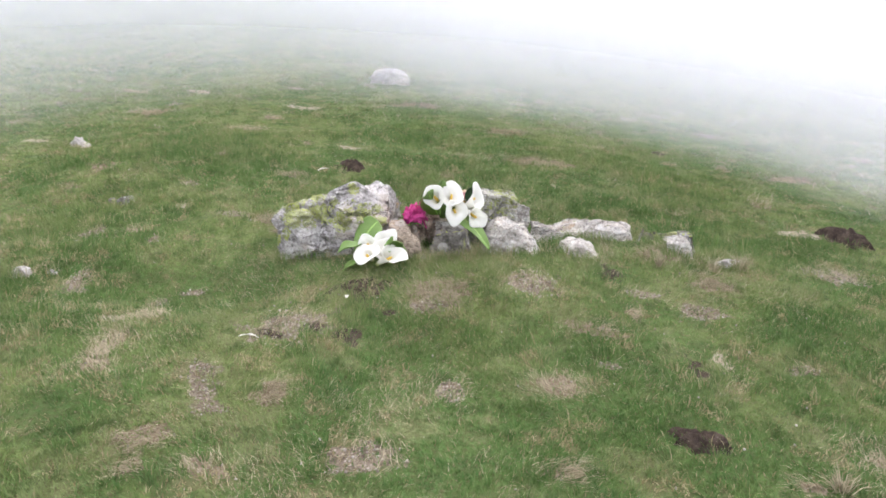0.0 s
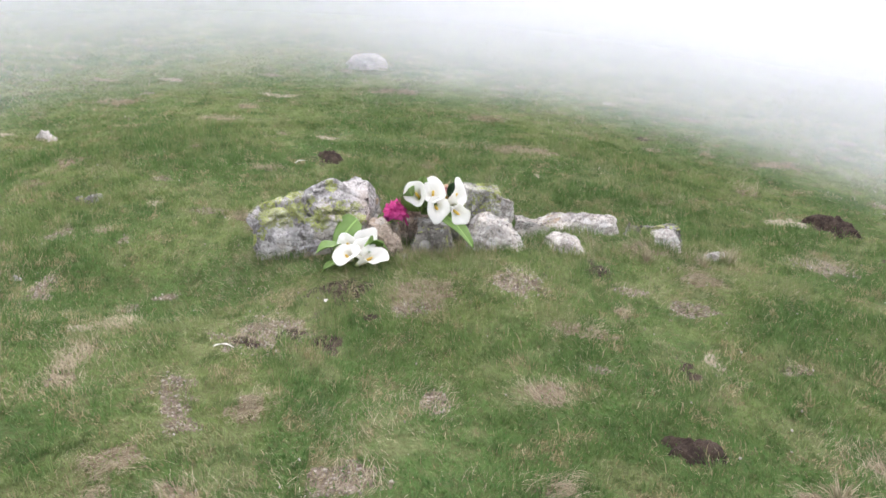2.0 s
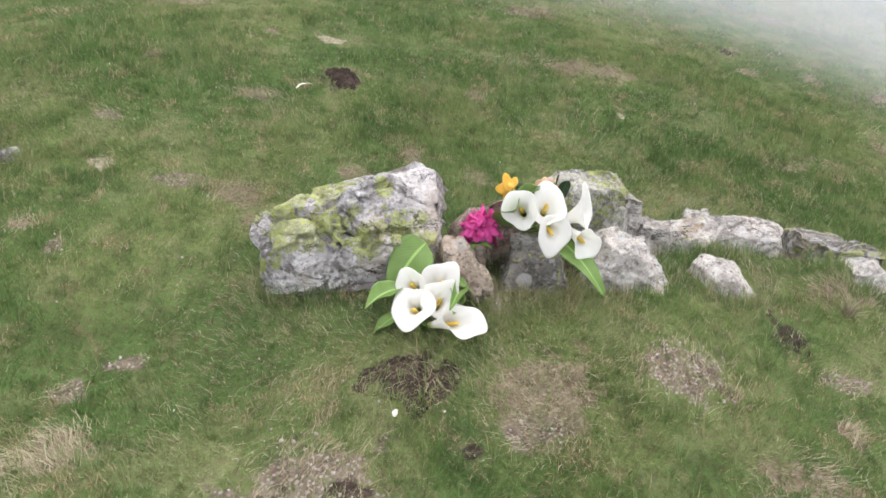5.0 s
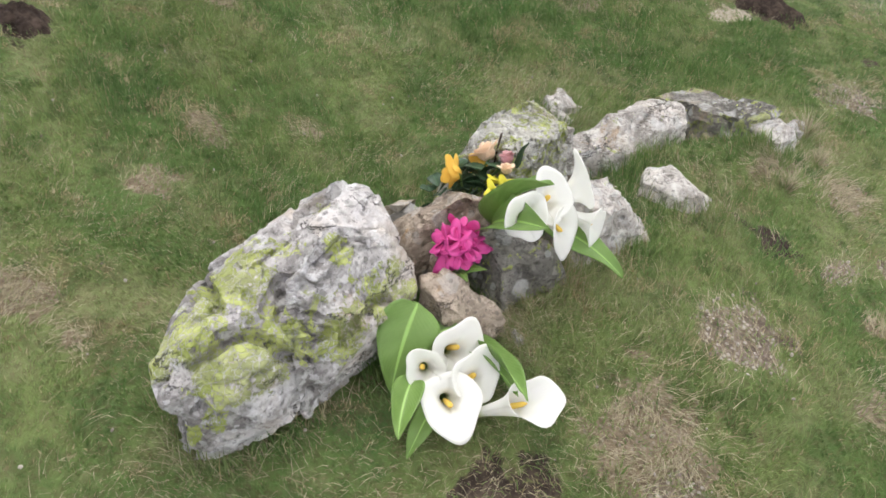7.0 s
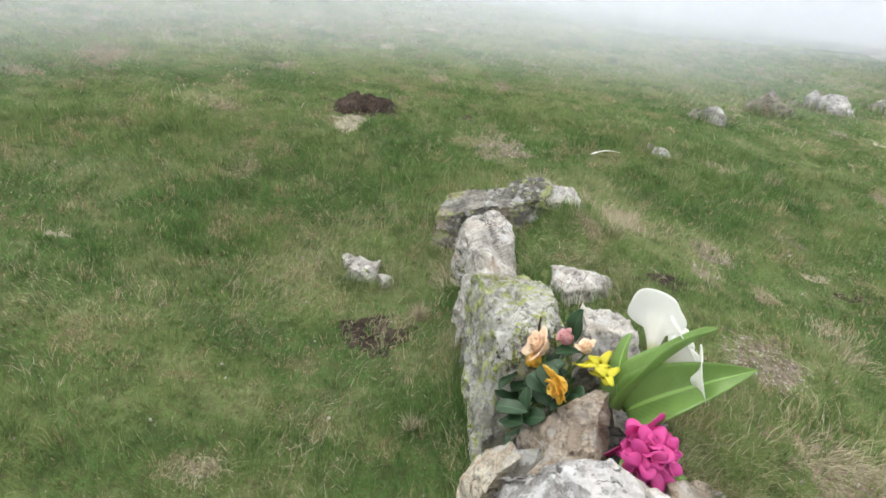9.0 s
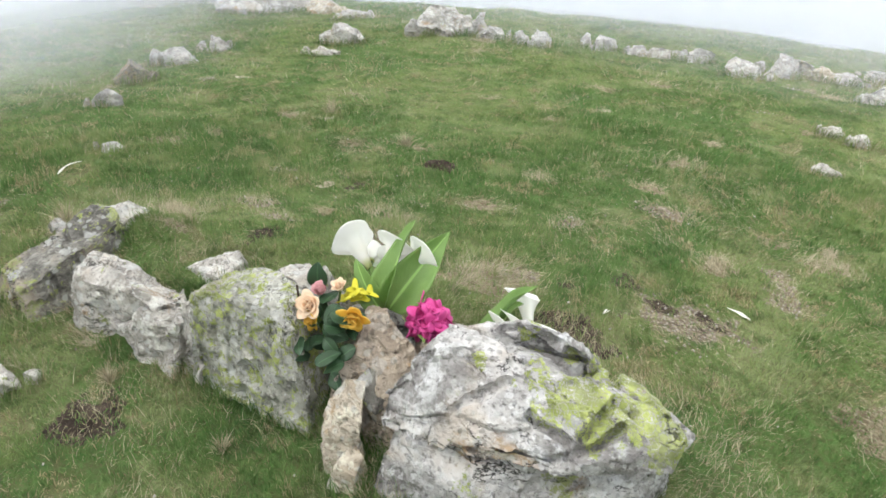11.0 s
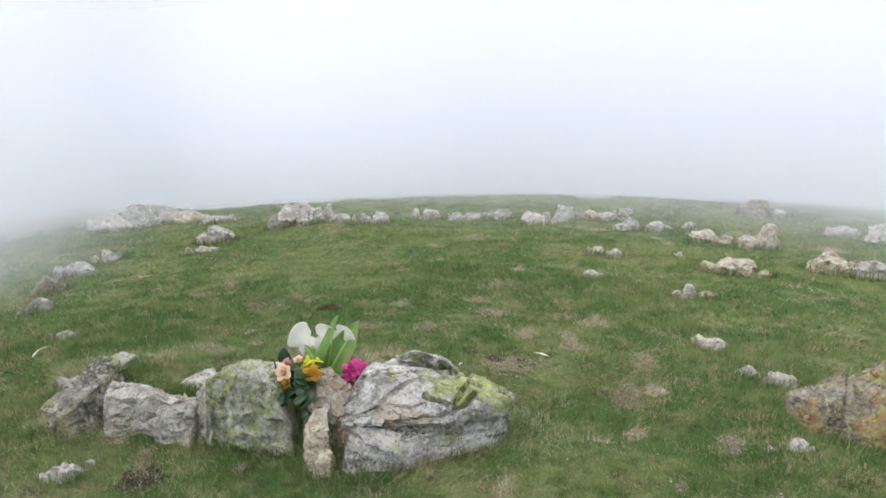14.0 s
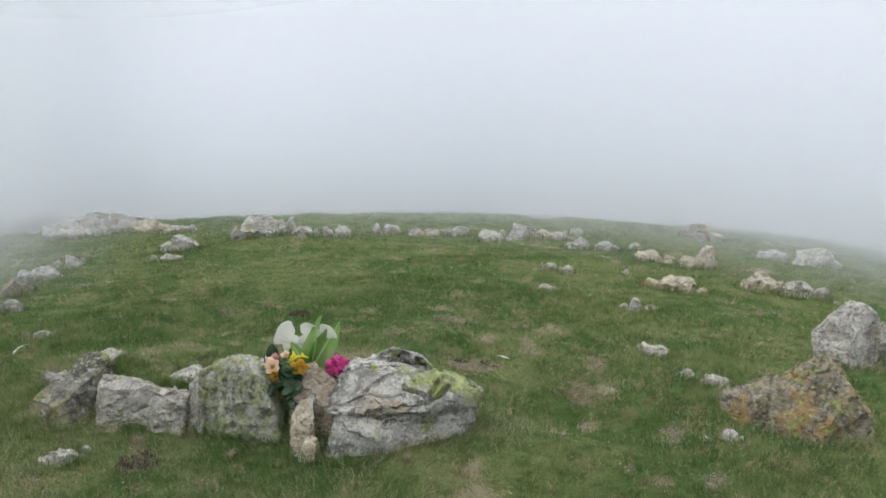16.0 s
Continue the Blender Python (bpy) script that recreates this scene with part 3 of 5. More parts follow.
# ---- stones ----
def rock_block(corners, seed, edge, rough, strata, soften, axis, chips, bedding, relief=(1.0, 1.0), cuts=()):
    """A broken block: the hull of its corners, chipped flat in places, its faces roughened and split along its bedding."""
    bm = bmesh.new()
    for c in corners:
        bm.verts.new(c)
    bmesh.ops.convex_hull(bm, input=bm.verts)
    bmesh.ops.delete(bm, geom=[v for v in bm.verts if not v.link_faces], context="VERTS")
    bmesh.ops.triangulate(bm, faces=bm.faces)
    for _ in range(7):
        long = [e for e in bm.edges if e.calc_length() > edge]
        if not long:
            break
        bmesh.ops.subdivide_edges(bm, edges=long, cuts=1)
        bmesh.ops.triangulate(bm, faces=[f for f in bm.faces if len(f.verts) > 3])
    for _ in range(soften):
        bmesh.ops.smooth_vert(bm, verts=bm.verts, factor=0.5, use_axis_x=True, use_axis_y=True, use_axis_z=True)
    rnd = random.Random(seed * 7 + 1)
    size = max(max(c[k] for c in corners) - min(c[k] for c in corners) for k in range(3))
    for _ in range(chips):
        n = Vector((rnd.gauss(0, 1), rnd.gauss(0, 1), rnd.gauss(0.35, 0.8))).normalized()
        reach = max(v.co.dot(n) for v in bm.verts)
        cut = reach - min(size, 0.35) * rnd.uniform(0.015, 0.085)
        for v in bm.verts:
            over = v.co.dot(n) - cut
            if over > 0:
                v.co -= n * over * 0.92
    bm.normal_update()
    here = np.array([v.co for v in bm.verts])
    facing = np.array([v.normal for v in bm.verts])
    gen = np.random.default_rng(int(seed * 100))
    span = here.max(axis=0) - here.min(axis=0)
    grain = np.where(span == span.max(), 0.6, 1.0)
    for cell, tilt, limit, crack, much in ((0.17, 0.22, 0.036, 0.016, relief[0]), (0.06, 0.15, 0.013, 0.005, relief[1])):
        small = min(1.0, max(0.22, size / 0.55))
        cell *= small
        seeds = []
        for i in gen.permutation(len(here)):
            if not seeds or (np.linalg.norm((here[seeds] - here[i]) * grain, axis=1) > cell).all():
                seeds.append(i)
        if len(seeds) < 3:
            continue
        side = facing[seeds] + gen.normal(0, tilt, (len(seeds), 3))
        side /= np.linalg.norm(side, axis=1)[:, None]
        wobble = here + cell * 0.25 * np.array([noise.noise_vector(Vector(q) * 2.2 / cell) for q in here])
        gap = np.linalg.norm((wobble[:, None] - here[seeds][None]) * grain, axis=2) + 0.8 * cell * (1 - facing @ facing[seeds].T)
        own = np.argmin(gap, axis=1)
        two = np.partition(gap, 1, axis=1)[:, :2]
        sunk = gen.uniform(0, 0.35 * limit, len(seeds)) * (gen.random(len(seeds)) < 0.6)
        step = np.einsum("ij,ij->i", here[seeds][own] - here, side[own]) - small * sunk[own]
        here = here + much * side[own] * np.clip(step, -small * limit, 0.12 * small * limit)[:, None]
        split = np.clip(1 - (two[:, 1] - two[:, 0]) / (0.13 * cell), 0, 1) * (vnoise(own, own, 0.77, 3) > 0.45)
        here = here - much * facing * (small * crack * split)[:, None]
    for line, wide, deep in cuts:
        line, near = np.array(line), np.full(len(here), 9.0)
        shaken = here + 0.010 * np.array([noise.noise_vector(Vector(q) * 24) for q in here])
        for a, b in zip(line, line[1:]):
            t = np.clip((shaken - a) @ (b - a) / max(1e-9, (b - a) @ (b - a)), 0, 1)
            gap = shaken - a - t[:, None] * (b - a)
            deepness = np.einsum("ij,ij->i", gap, facing)
            gap = gap - facing * (deepness * (np.abs(deepness) < 0.06))[:, None]
            near = np.minimum(near, np.linalg.norm(gap, axis=1))
        here = here - facing * (deep * np.clip(1.7 - 1.7 * near / wide, 0, 1))[:, None]
    for v, co in zip(bm.verts, here):
        v.co = co
    bm.normal_update()
    off = Vector((seed * 3.7, seed * 1.9, seed * 5.3))
    ax = Vector(axis).normalized()
    moved = []
    for v in bm.verts:
        p = v.co + off
        d = rough * 0.9 * (0.22 - abs(noise.noise(p * 5.5)))
        d += rough * 0.9 * (0.2 - abs(noise.noise(p * 13 + Vector((7, 1, 3)))))
        d += rough * 0.7 * (0.2 - abs(noise.noise(p * 31))) + rough * 0.3 * noise.noise(p * 60)
        if strata:
            s = (v.co.dot(ax) * bedding + 1.0 * noise.noise(p * 4)) % 1.0
            d -= max(0.15, min(1, 0.6 + 1.6 * noise.noise(p * 6 + Vector((3, 9, 1))))) * strata * (1.5 * (1 - s / 0.1) if s < 0.1 else 0.8 * s)
        moved.append(v.co + v.normal * d)
    for v, co in zip(bm.verts, moved):
        v.co = co
    return bm


def stone(corners, material, label, seed, edge=0.016, rough=0.012, strata=0.004, soften=0, name="boulder", group="", axis=(0.35, 0.2, 0.9), category="stone", chips=7, more=(), bedding=22, relief=(1.0, 1.0), cuts=(), crusts=None):
    """A stone of one block, or of several grown together (more). cuts: open cracks; crusts: places and reach of its lichen."""
    x, y = sum(c[0] for c in corners) / len(corners), sum(c[1] for c in corners) / len(corners)
    z = min(c[2] for c in corners)
    me = bpy.data.meshes.new(name)
    whole = bmesh.new()
    for n, block in enumerate((corners, *more)):
        bm = rock_block([(c[0] - x, c[1] - y, c[2] - z) for c in block], seed + 0.37 * n, edge, rough, strata, soften, axis, chips, bedding, relief,
                        [([(c[0] - x, c[1] - y, c[2] - z) for c in line], wide, deep) for line, wide, deep in cuts])
        bm.to_mesh(me)
        bm.free()
        whole.from_mesh(me)
    bpy.data.meshes.remove(me)
    FEET.append(outline([(c[0], c[1]) for block in (corners, *more) for c in block if c[2] < 0.06 + z]))
    me = finish(whole, name, material)
    me.set_sharp_from_angle(angle=radians(38))
    at = np.array([v.co for v in me.vertices]) + (x, y, z)
    grown = np.full(len(at), 0.5, np.float32)
    if crusts:
        grown[:] = 0
        for cx, cy, cz, r in crusts:
            grown = np.maximum(grown, np.clip(1.15 - 0.7 * np.linalg.norm(at - (cx, cy, cz), axis=1) / r, 0, 0.75))
    me.attributes.new("lichen", "FLOAT", "POINT").data.foreach_set("value", grown.astype(np.float32))
    ob = new(name, me)
    ob.location = (x, y, z)
    return tagged(ob, label, category, group)


FEET = []


def outline(points):
    """The convex outline of points on the ground, anticlockwise."""
    pts = sorted(set(points))
    def half(seq):
        out = []
        for p in seq:
            while len(out) > 1 and (out[-1][0] - out[-2][0]) * (p[1] - out[-2][1]) <= (out[-1][1] - out[-2][1]) * (p[0] - out[-2][0]):
                out.pop()
            out.append(p)
        return out[:-1]
    return half(pts) + half(pts[::-1])


ROW = "stones set in a row"
# the large lichened block: an upper slab that overhangs its base at the back, a bulge in front, and its open cracks and lichen
stone([(-0.60, -0.03, 0.12), (-0.62, 0.08, 0.15), (-0.44, 0.235, 0.175), (-0.28, 0.29, 0.168), (-0.065, 0.29, 0.14), (-0.09, 0.16, 0.08), (-0.13, 0.02, 0.08), (-0.30, -0.05, 0.08), (-0.46, -0.06, 0.08),
       (-0.635, -0.01, 0.18), (-0.62, 0.06, 0.20), (-0.46, 0.215, 0.205), (-0.28, 0.285, 0.195), (-0.065, 0.265, 0.19), (-0.58, 0.02, 0.235), (-0.45, 0.11, 0.272), (-0.30, 0.16, 0.29), (-0.165, 0.165, 0.33),
       (-0.122, 0.125, 0.315), (-0.28, 0.10, 0.30), (-0.115, 0.04, 0.24), (-0.47, -0.06, 0.21), (-0.20, 0.24, 0.255)],
      GRANITE, "large grey granite block with yellow-green crust lichen", 1, 0.0076, 0.007, 0.010, 0, group=ROW, axis=(0.25, -0.55, 0.8), chips=4, bedding=13, relief=(0.68, 0.5), more=[
          [(-0.615, 0.02, -0.06), (-0.54, -0.02, -0.06), (-0.30, -0.05, -0.06), (-0.15, -0.02, -0.06), (-0.09, 0.12, -0.06), (-0.06, 0.33, -0.10), (-0.27, 0.345, -0.10), (-0.595, 0.12, -0.06),
           (-0.615, 0.0, 0.15), (-0.605, 0.08, 0.155), (-0.42, 0.205, 0.165), (-0.10, 0.255, 0.155), (-0.14, 0.0, 0.12), (-0.44, -0.06, 0.12), (-0.17, 0.31, 0.08), (-0.30, 0.295, 0.09)],
          [(-0.42, -0.08, 0.05), (-0.15, -0.03, 0.08), (-0.105, 0.01, 0.19), (-0.135, -0.035, 0.17), (-0.15, 0.05, 0.285), (-0.23, 0.035, 0.335), (-0.28, 0.05, 0.335), (-0.38, 0.01, 0.295),
           (-0.43, -0.06, 0.20), (-0.30, -0.085, 0.18), (-0.12, 0.08, 0.12)],
          [(-0.615, 0.0, 0.0), (-0.58, -0.03, 0.0), (-0.44, -0.075, 0.05), (-0.62, 0.0, 0.165), (-0.58, -0.015, 0.20), (-0.49, -0.01, 0.215), (-0.44, -0.075, 0.19), (-0.60, -0.045, 0.12), (-0.50, -0.085, 0.10), (-0.36, -0.06, 0.13)]],
      cuts=[([(-0.56, 0.01, 0.212), (-0.50, 0.008, 0.23), (-0.473, 0.003, 0.23), (-0.446, -0.022, 0.22), (-0.432, -0.071, 0.205), (-0.40, -0.068, 0.173)], 0.015, 0.034),
            ([(-0.42, 0.018, 0.252), (-0.37, 0.047, 0.255), (-0.339, 0.017, 0.287), (-0.29, 0.033, 0.288), (-0.25, 0.03, 0.315), (-0.198, 0.036, 0.285)], 0.012, 0.022),
            ([(-0.588, -0.039, 0.153), (-0.54, -0.053, 0.181), (-0.498, -0.056, 0.197), (-0.448, -0.078, 0.195)], 0.012, 0.02),
            ([(-0.459, 0.164, 0.223), (-0.486, 0.058, 0.261), (-0.52, 0.074, 0.234)], 0.012, 0.024),
            ([(-0.373, 0.043, 0.253), (-0.403, 0.003, 0.234), (-0.365, -0.051, 0.213), (-0.316, -0.04, 0.171), (-0.258, -0.028, 0.198), (-0.208, -0.028, 0.182)], 0.012, 0.024),
            ([(-0.361, 0.192, 0.247), (-0.46, 0.192, 0.209), (-0.484, 0.158, 0.209), (-0.51, 0.108, 0.225)], 0.015, 0.032),
            ([(-0.206, 0.043, 0.27), (-0.304, 0.134, 0.295), (-0.387, 0.112, 0.287), (-0.435, 0.037, 0.259)], 0.012, 0.012),
            ([(-0.05, 0.25, 0.14), (-0.275, 0.285, 0.172), (-0.385, 0.234, 0.186), (-0.45, 0.20, 0.195)], 0.012, 0.022),
            ([(-0.298, 0.159, 0.284), (-0.25, 0.21, 0.25), (-0.22, 0.25, 0.23)], 0.011, 0.018)],
      crusts=[(-0.43, 0.10, 0.27, 0.07), (-0.53, 0.06, 0.235, 0.06), (-0.284, 0.004, 0.231, 0.035), (-0.412, 0.014, 0.244, 0.03), (-0.403, -0.041, 0.216, 0.05), (-0.468, -0.023, 0.215, 0.06), (-0.53, -0.026, 0.20, 0.06),
              (-0.464, -0.07, 0.19, 0.04), (-0.221, 0.154, 0.29, 0.02), (-0.36, -0.012, 0.248, 0.03), (-0.169, 0.0, 0.215, 0.025), (-0.15, -0.03, 0.17, 0.025), (-0.565, -0.05, 0.128, 0.03), (-0.614, -0.027, 0.092, 0.025),
              (-0.40, 0.145, 0.26, 0.06), (-0.48, 0.14, 0.235, 0.05), (-0.59, 0.065, 0.19, 0.05), (-0.232, 0.115, 0.28, 0.012), (-0.45, 0.21, 0.11, 0.04), (-0.30, 0.31, 0.10, 0.03),
              (-0.34, 0.12, 0.285, 0.045), (-0.22, -0.03, 0.21, 0.05), (-0.33, -0.07, 0.19, 0.05), (-0.27, 0.02, 0.30, 0.03)])
# upright block behind the roses
stone([(0.13, 0.14, -0.06), (0.50, 0.14, -0.06), (0.50, 0.315, -0.08), (0.12, 0.295, -0.08), (0.485, 0.30, 0.12), (0.475, 0.285, 0.235), (0.16, 0.28, 0.10), (0.225, 0.255, 0.215), (0.25, 0.15, 0.25),
       (0.26, 0.255, 0.252), (0.465, 0.27, 0.258), (0.47, 0.17, 0.25), (0.38, 0.12, 0.255), (0.24, 0.10, 0.17)],
      SCHIST, "upright grey schist block crusted with green lichen", 2, 0.0090, 0.010, 0.006, 0, group=ROW, axis=(0.95, 0.25, 0.1), chips=1, bedding=27, relief=(0.8, 1.0))
stone([(0.46, 0.18, -0.04), (0.545, 0.18, -0.04), (0.545, 0.30, -0.06), (0.47, 0.31, -0.06), (0.475, 0.19, 0.19), (0.535, 0.19, 0.17), (0.53, 0.275, 0.165), (0.475, 0.28, 0.19)],
      GREY_STONE, "small grey stone wedged between larger blocks", 21, 0.012, 0.007, 0.004, group=ROW, chips=3)
# speckled slab in front of it
stone([(0.24, -0.10, -0.04), (0.55, -0.13, -0.04), (0.56, 0.03, -0.04), (0.28, 0.08, -0.04), (0.36, -0.06, 0.15), (0.43, -0.05, 0.165), (0.47, 0.04, 0.16), (0.34, 0.05, 0.16),
       (0.54, -0.10, 0.04), (0.53, -0.02, 0.09)],
      GREY_STONE, "grey slab with white speckled lichen, leaning in the turf", 3, 0.014, 0.010, 0.006, group=ROW, axis=(0.8, -0.5, 0.2))
# dark mossy block under the lilies
stone([(0.03, -0.10, -0.04), (0.26, -0.12, -0.04), (0.27, 0.04, -0.04), (0.06, 0.06, -0.04), (0.07, -0.07, 0.11), (0.21, -0.08, 0.12), (0.22, 0.03, 0.15), (0.09, 0.04, 0.15)],
      DARK_STONE, "dark grey stone with dull green lichen beneath white lilies", 4, 0.014, 0.010, 0.003, group=ROW)
# brown pointed block in the middle
stone([(-0.06, 0.05, -0.02), (0.15, 0.05, -0.02), (0.13, 0.24, -0.04), (-0.08, 0.26, -0.04), (0.13, 0.05, 0.21), (0.07, 0.07, 0.235), (0.02, 0.09, 0.21), (0.09, 0.16, 0.195),
       (-0.06, 0.11, 0.165), (-0.06, 0.2, 0.14), (0.11, 0.22, 0.11)],
      BROWN_STONE, "brown gritty pointed stone with rusty edge", 5, 0.012, 0.009, 0.003, 1, group=ROW)
# grey-brown stone at the big block's foot
stone([(-0.13, -0.03, 0.02), (-0.14, -0.10, -0.02), (0.0, -0.16, -0.03), (0.03, -0.13, -0.03), (0.0, -0.02, -0.02), (-0.11, 0.0, 0.17), (-0.04, -0.02, 0.175), (-0.12, -0.08, 0.15),
       (-0.01, -0.07, 0.14), (0.02, -0.12, 0.08), (-0.02, -0.14, 0.075)],
      BROWN_STONE, "rounded grey-brown stone at the foot of the large block", 6, 0.012, 0.008, 0.003, 3, group=ROW)
stone([(0.0, -0.18, -0.04), (0.06, -0.19, -0.04), (0.07, -0.13, -0.04), (0.01, -0.12, -0.04), (0.02, -0.17, 0.045), (0.05, -0.16, 0.05), (0.03, -0.14, 0.05)],
      GREY_STONE, "small broken grey stone in the grass", 7, 0.012, 0.006, 0.002, group=ROW)
stone([(-0.05, -0.02, 0.03), (0.02, -0.03, 0.03), (0.02, 0.06, 0.03), (-0.05, 0.06, 0.03), (-0.04, -0.01, 0.15), (0.01, -0.01, 0.155), (0.0, 0.05, 0.15), (-0.04, 0.05, 0.16)],
      BROWN_STONE, "small brown stone filling a gap", 8, 0.012, 0.005, 0.0, 3, group=ROW)
# tan upright splinter, and a dark block added to darken the hole over it
stone([(-0.03, 0.36, -0.09), (0.06, 0.355, -0.09), (0.075, 0.29, -0.09), (-0.02, 0.27, -0.09), (0.065, 0.225, 0.14), (0.02, 0.215, 0.15), (0.085, 0.27, 0.105), (-0.005, 0.255, 0.135), (0.07, 0.32, 0.05), (-0.025, 0.29, 0.08)],
      TAN_STONE, "narrow tan quartzite stone leaning upright", 9, 0.009, 0.008, 0.003, 0, group=ROW, chips=3, relief=(0.9, 0.6), more=[
          [(-0.06, 0.375, -0.09), (0.02, 0.38, -0.09), (0.01, 0.30, -0.09), (-0.06, 0.31, -0.09), (-0.05, 0.345, 0.01), (0.01, 0.35, 0.005), (-0.01, 0.29, 0.045), (-0.05, 0.30, 0.03)]])
stone([(-0.035, 0.17, 0.09), (0.04, 0.175, 0.125), (0.045, 0.24, 0.12), (-0.03, 0.245, 0.09), (-0.03, 0.17, 0.112), (0.035, 0.175, 0.155), (0.04, 0.235, 0.146), (-0.025, 0.24, 0.108)],
      DARK_STONE, "flat dark block added in the hole above a tan splinter", 22, 0.012, 0.004, 0.002, 1, group=ROW, chips=2, relief=(0.5, 0.5))
# long block of the row: a low brown part and a tilted slab
stone([(0.64, 0.30, -0.10), (0.98, 0.33, -0.13), (1.04, 0.16, -0.12), (0.68, 0.12, -0.10), (0.66, 0.275, 0.10), (0.645, 0.20, 0.075), (0.97, 0.29, 0.065), (1.02, 0.205, 0.085), (0.98, 0.145, 0.05), (0.70, 0.14, 0.06),
       (0.80, 0.24, 0.105)],
      GREY_STONE, "long grey stone with pale lichen and a tan broken side", 10, 0.012, 0.010, 0.008, 0, group=ROW, axis=(0.2, -0.6, 0.75), chips=3, bedding=20, relief=(0.9, 0.9), more=[
          [(0.53, 0.18, -0.08), (0.56, 0.33, -0.10), (0.74, 0.33, -0.10), (0.72, 0.15, -0.10), (0.545, 0.20, 0.09), (0.55, 0.275, 0.105), (0.72, 0.29, 0.06), (0.70, 0.18, 0.05)]])
# dark slab across the row's end, and the squat block at its corner
stone([(1.06, 0.40, -0.17), (1.32, 0.37, -0.18), (1.34, 0.05, -0.16), (1.20, -0.04, -0.14), (1.06, -0.02, -0.14), (1.03, 0.20, -0.14), (1.13, 0.37, -0.01), (1.28, 0.33, -0.02), (1.08, 0.20, 0.06), (1.24, 0.14, 0.055),
       (1.10, 0.02, 0.085), (1.24, 0.0, 0.07)],
      DARK_STONE, "dark grey slab half sunk in turf across the row's end", 11, 0.012, 0.011, 0.009, 0, group=ROW, axis=(0.3, 0.8, 0.5), chips=4, bedding=18)
stone([(1.09, -0.10, -0.14), (1.25, -0.11, -0.14), (1.26, 0.03, -0.14), (1.10, 0.05, -0.13), (1.11, -0.075, 0.045), (1.22, -0.085, 0.04), (1.225, 0.005, 0.05), (1.12, 0.03, 0.06), (1.16, -0.04, 0.082)],
      GREY_STONE, "squat grey block with green lichen at the end of the row", 12, 0.010, 0.008, 0.004, 0, group=ROW, chips=2, relief=(0.7, 0.8))
# white stone lying in front of the row
stone([(0.62, 0.02, -0.08), (0.70, 0.10, -0.08), (0.83, 0.10, -0.10), (0.86, -0.05, -0.11), (0.80, -0.145, -0.11), (0.67, -0.12, -0.09), (0.635, 0.02, 0.035), (0.69, 0.06, 0.055), (0.69, -0.06, 0.055),
       (0.80, 0.06, 0.03), (0.81, -0.09, -0.01), (0.73, -0.09, 0.04), (0.75, 0.0, 0.06)],
      GREY_STONE, "pale quartz stone lying in the turf", 13, 0.011, 0.009, 0.004, 0, group=ROW, chips=3)


def field_stone(x, y, w, h, seed, material, label, deep=0.75, turn=0.0, lean=0.0, peak=0.5, group="stones of the ring", edge=None):
    """A stone half sunk in the turf, w wide and h high above it, with its highest point at peak along its width."""
    rnd = random.Random(seed)
    base = gz(x, y)
    c, s = math.cos(radians(turn)), math.sin(radians(turn))
    corners = []
    for k in range(5):
        a = 2 * math.pi * (k + rnd.uniform(-0.3, 0.3)) / 5
        px, py = 0.5 * w * math.cos(a), 0.5 * w * deep * math.sin(a)
        corners.append((px, py, -0.35 * h - 0.03))
        if rnd.random() < 0.75:
            corners.append((px * rnd.uniform(0.88, 1.0), py * rnd.uniform(0.88, 1.0), h * rnd.uniform(0.15, 0.6)))
    tilt = rnd.uniform(-0.5, 0.5)
    for k in range(3):
        a = 2 * math.pi * (k + rnd.uniform(-0.4, 0.4)) / 3
        q = rnd.uniform(0.25, 0.75)
        px = 0.5 * w * q * math.cos(a) + (peak - 0.5) * w * 0.8
        near = 1 - 0.8 * abs(px / w + 0.5 - peak)
        corners.append((px + lean * h, 0.5 * w * deep * q * math.sin(a), h * min(1.03, rnd.uniform(0.82, 1.05) * near + tilt * q * 0.4 * math.sin(a))))
    place = lambda block: [(x + c * px - s * py, y + s * px + c * py, base + pz) for px, py, pz in block]
    lumps = []
    for k in range(rnd.choice((1, 2, 2, 3)) if h < w else 0):
        q, dx, dy = rnd.uniform(0.35, 0.7), rnd.choice((-1, 1)) * rnd.uniform(0.3, 0.6) * w, rnd.uniform(-0.2, 0.35) * w * deep
        low = rnd.uniform(0.4, 0.85)
        spin = rnd.uniform(0, 6.28)
        lumps.append(place([(q * (px * math.cos(spin) - py * math.sin(spin)) + dx, q * (px * math.sin(spin) + py * math.cos(spin)) + dy, pz * low if pz > 0 else pz) for px, py, pz in corners]))
    corners = place(corners)
    return stone(corners, material, label, seed, edge or max(0.013, w / 18), min(0.016, 0.05 * w), min(0.012, 0.03 * w), 0, group=group, chips=3, relief=(1.3, 1.2), more=lumps, axis=(rnd.uniform(-1, 1), rnd.uniform(-1, 1), rnd.uniform(0.2, 1)))


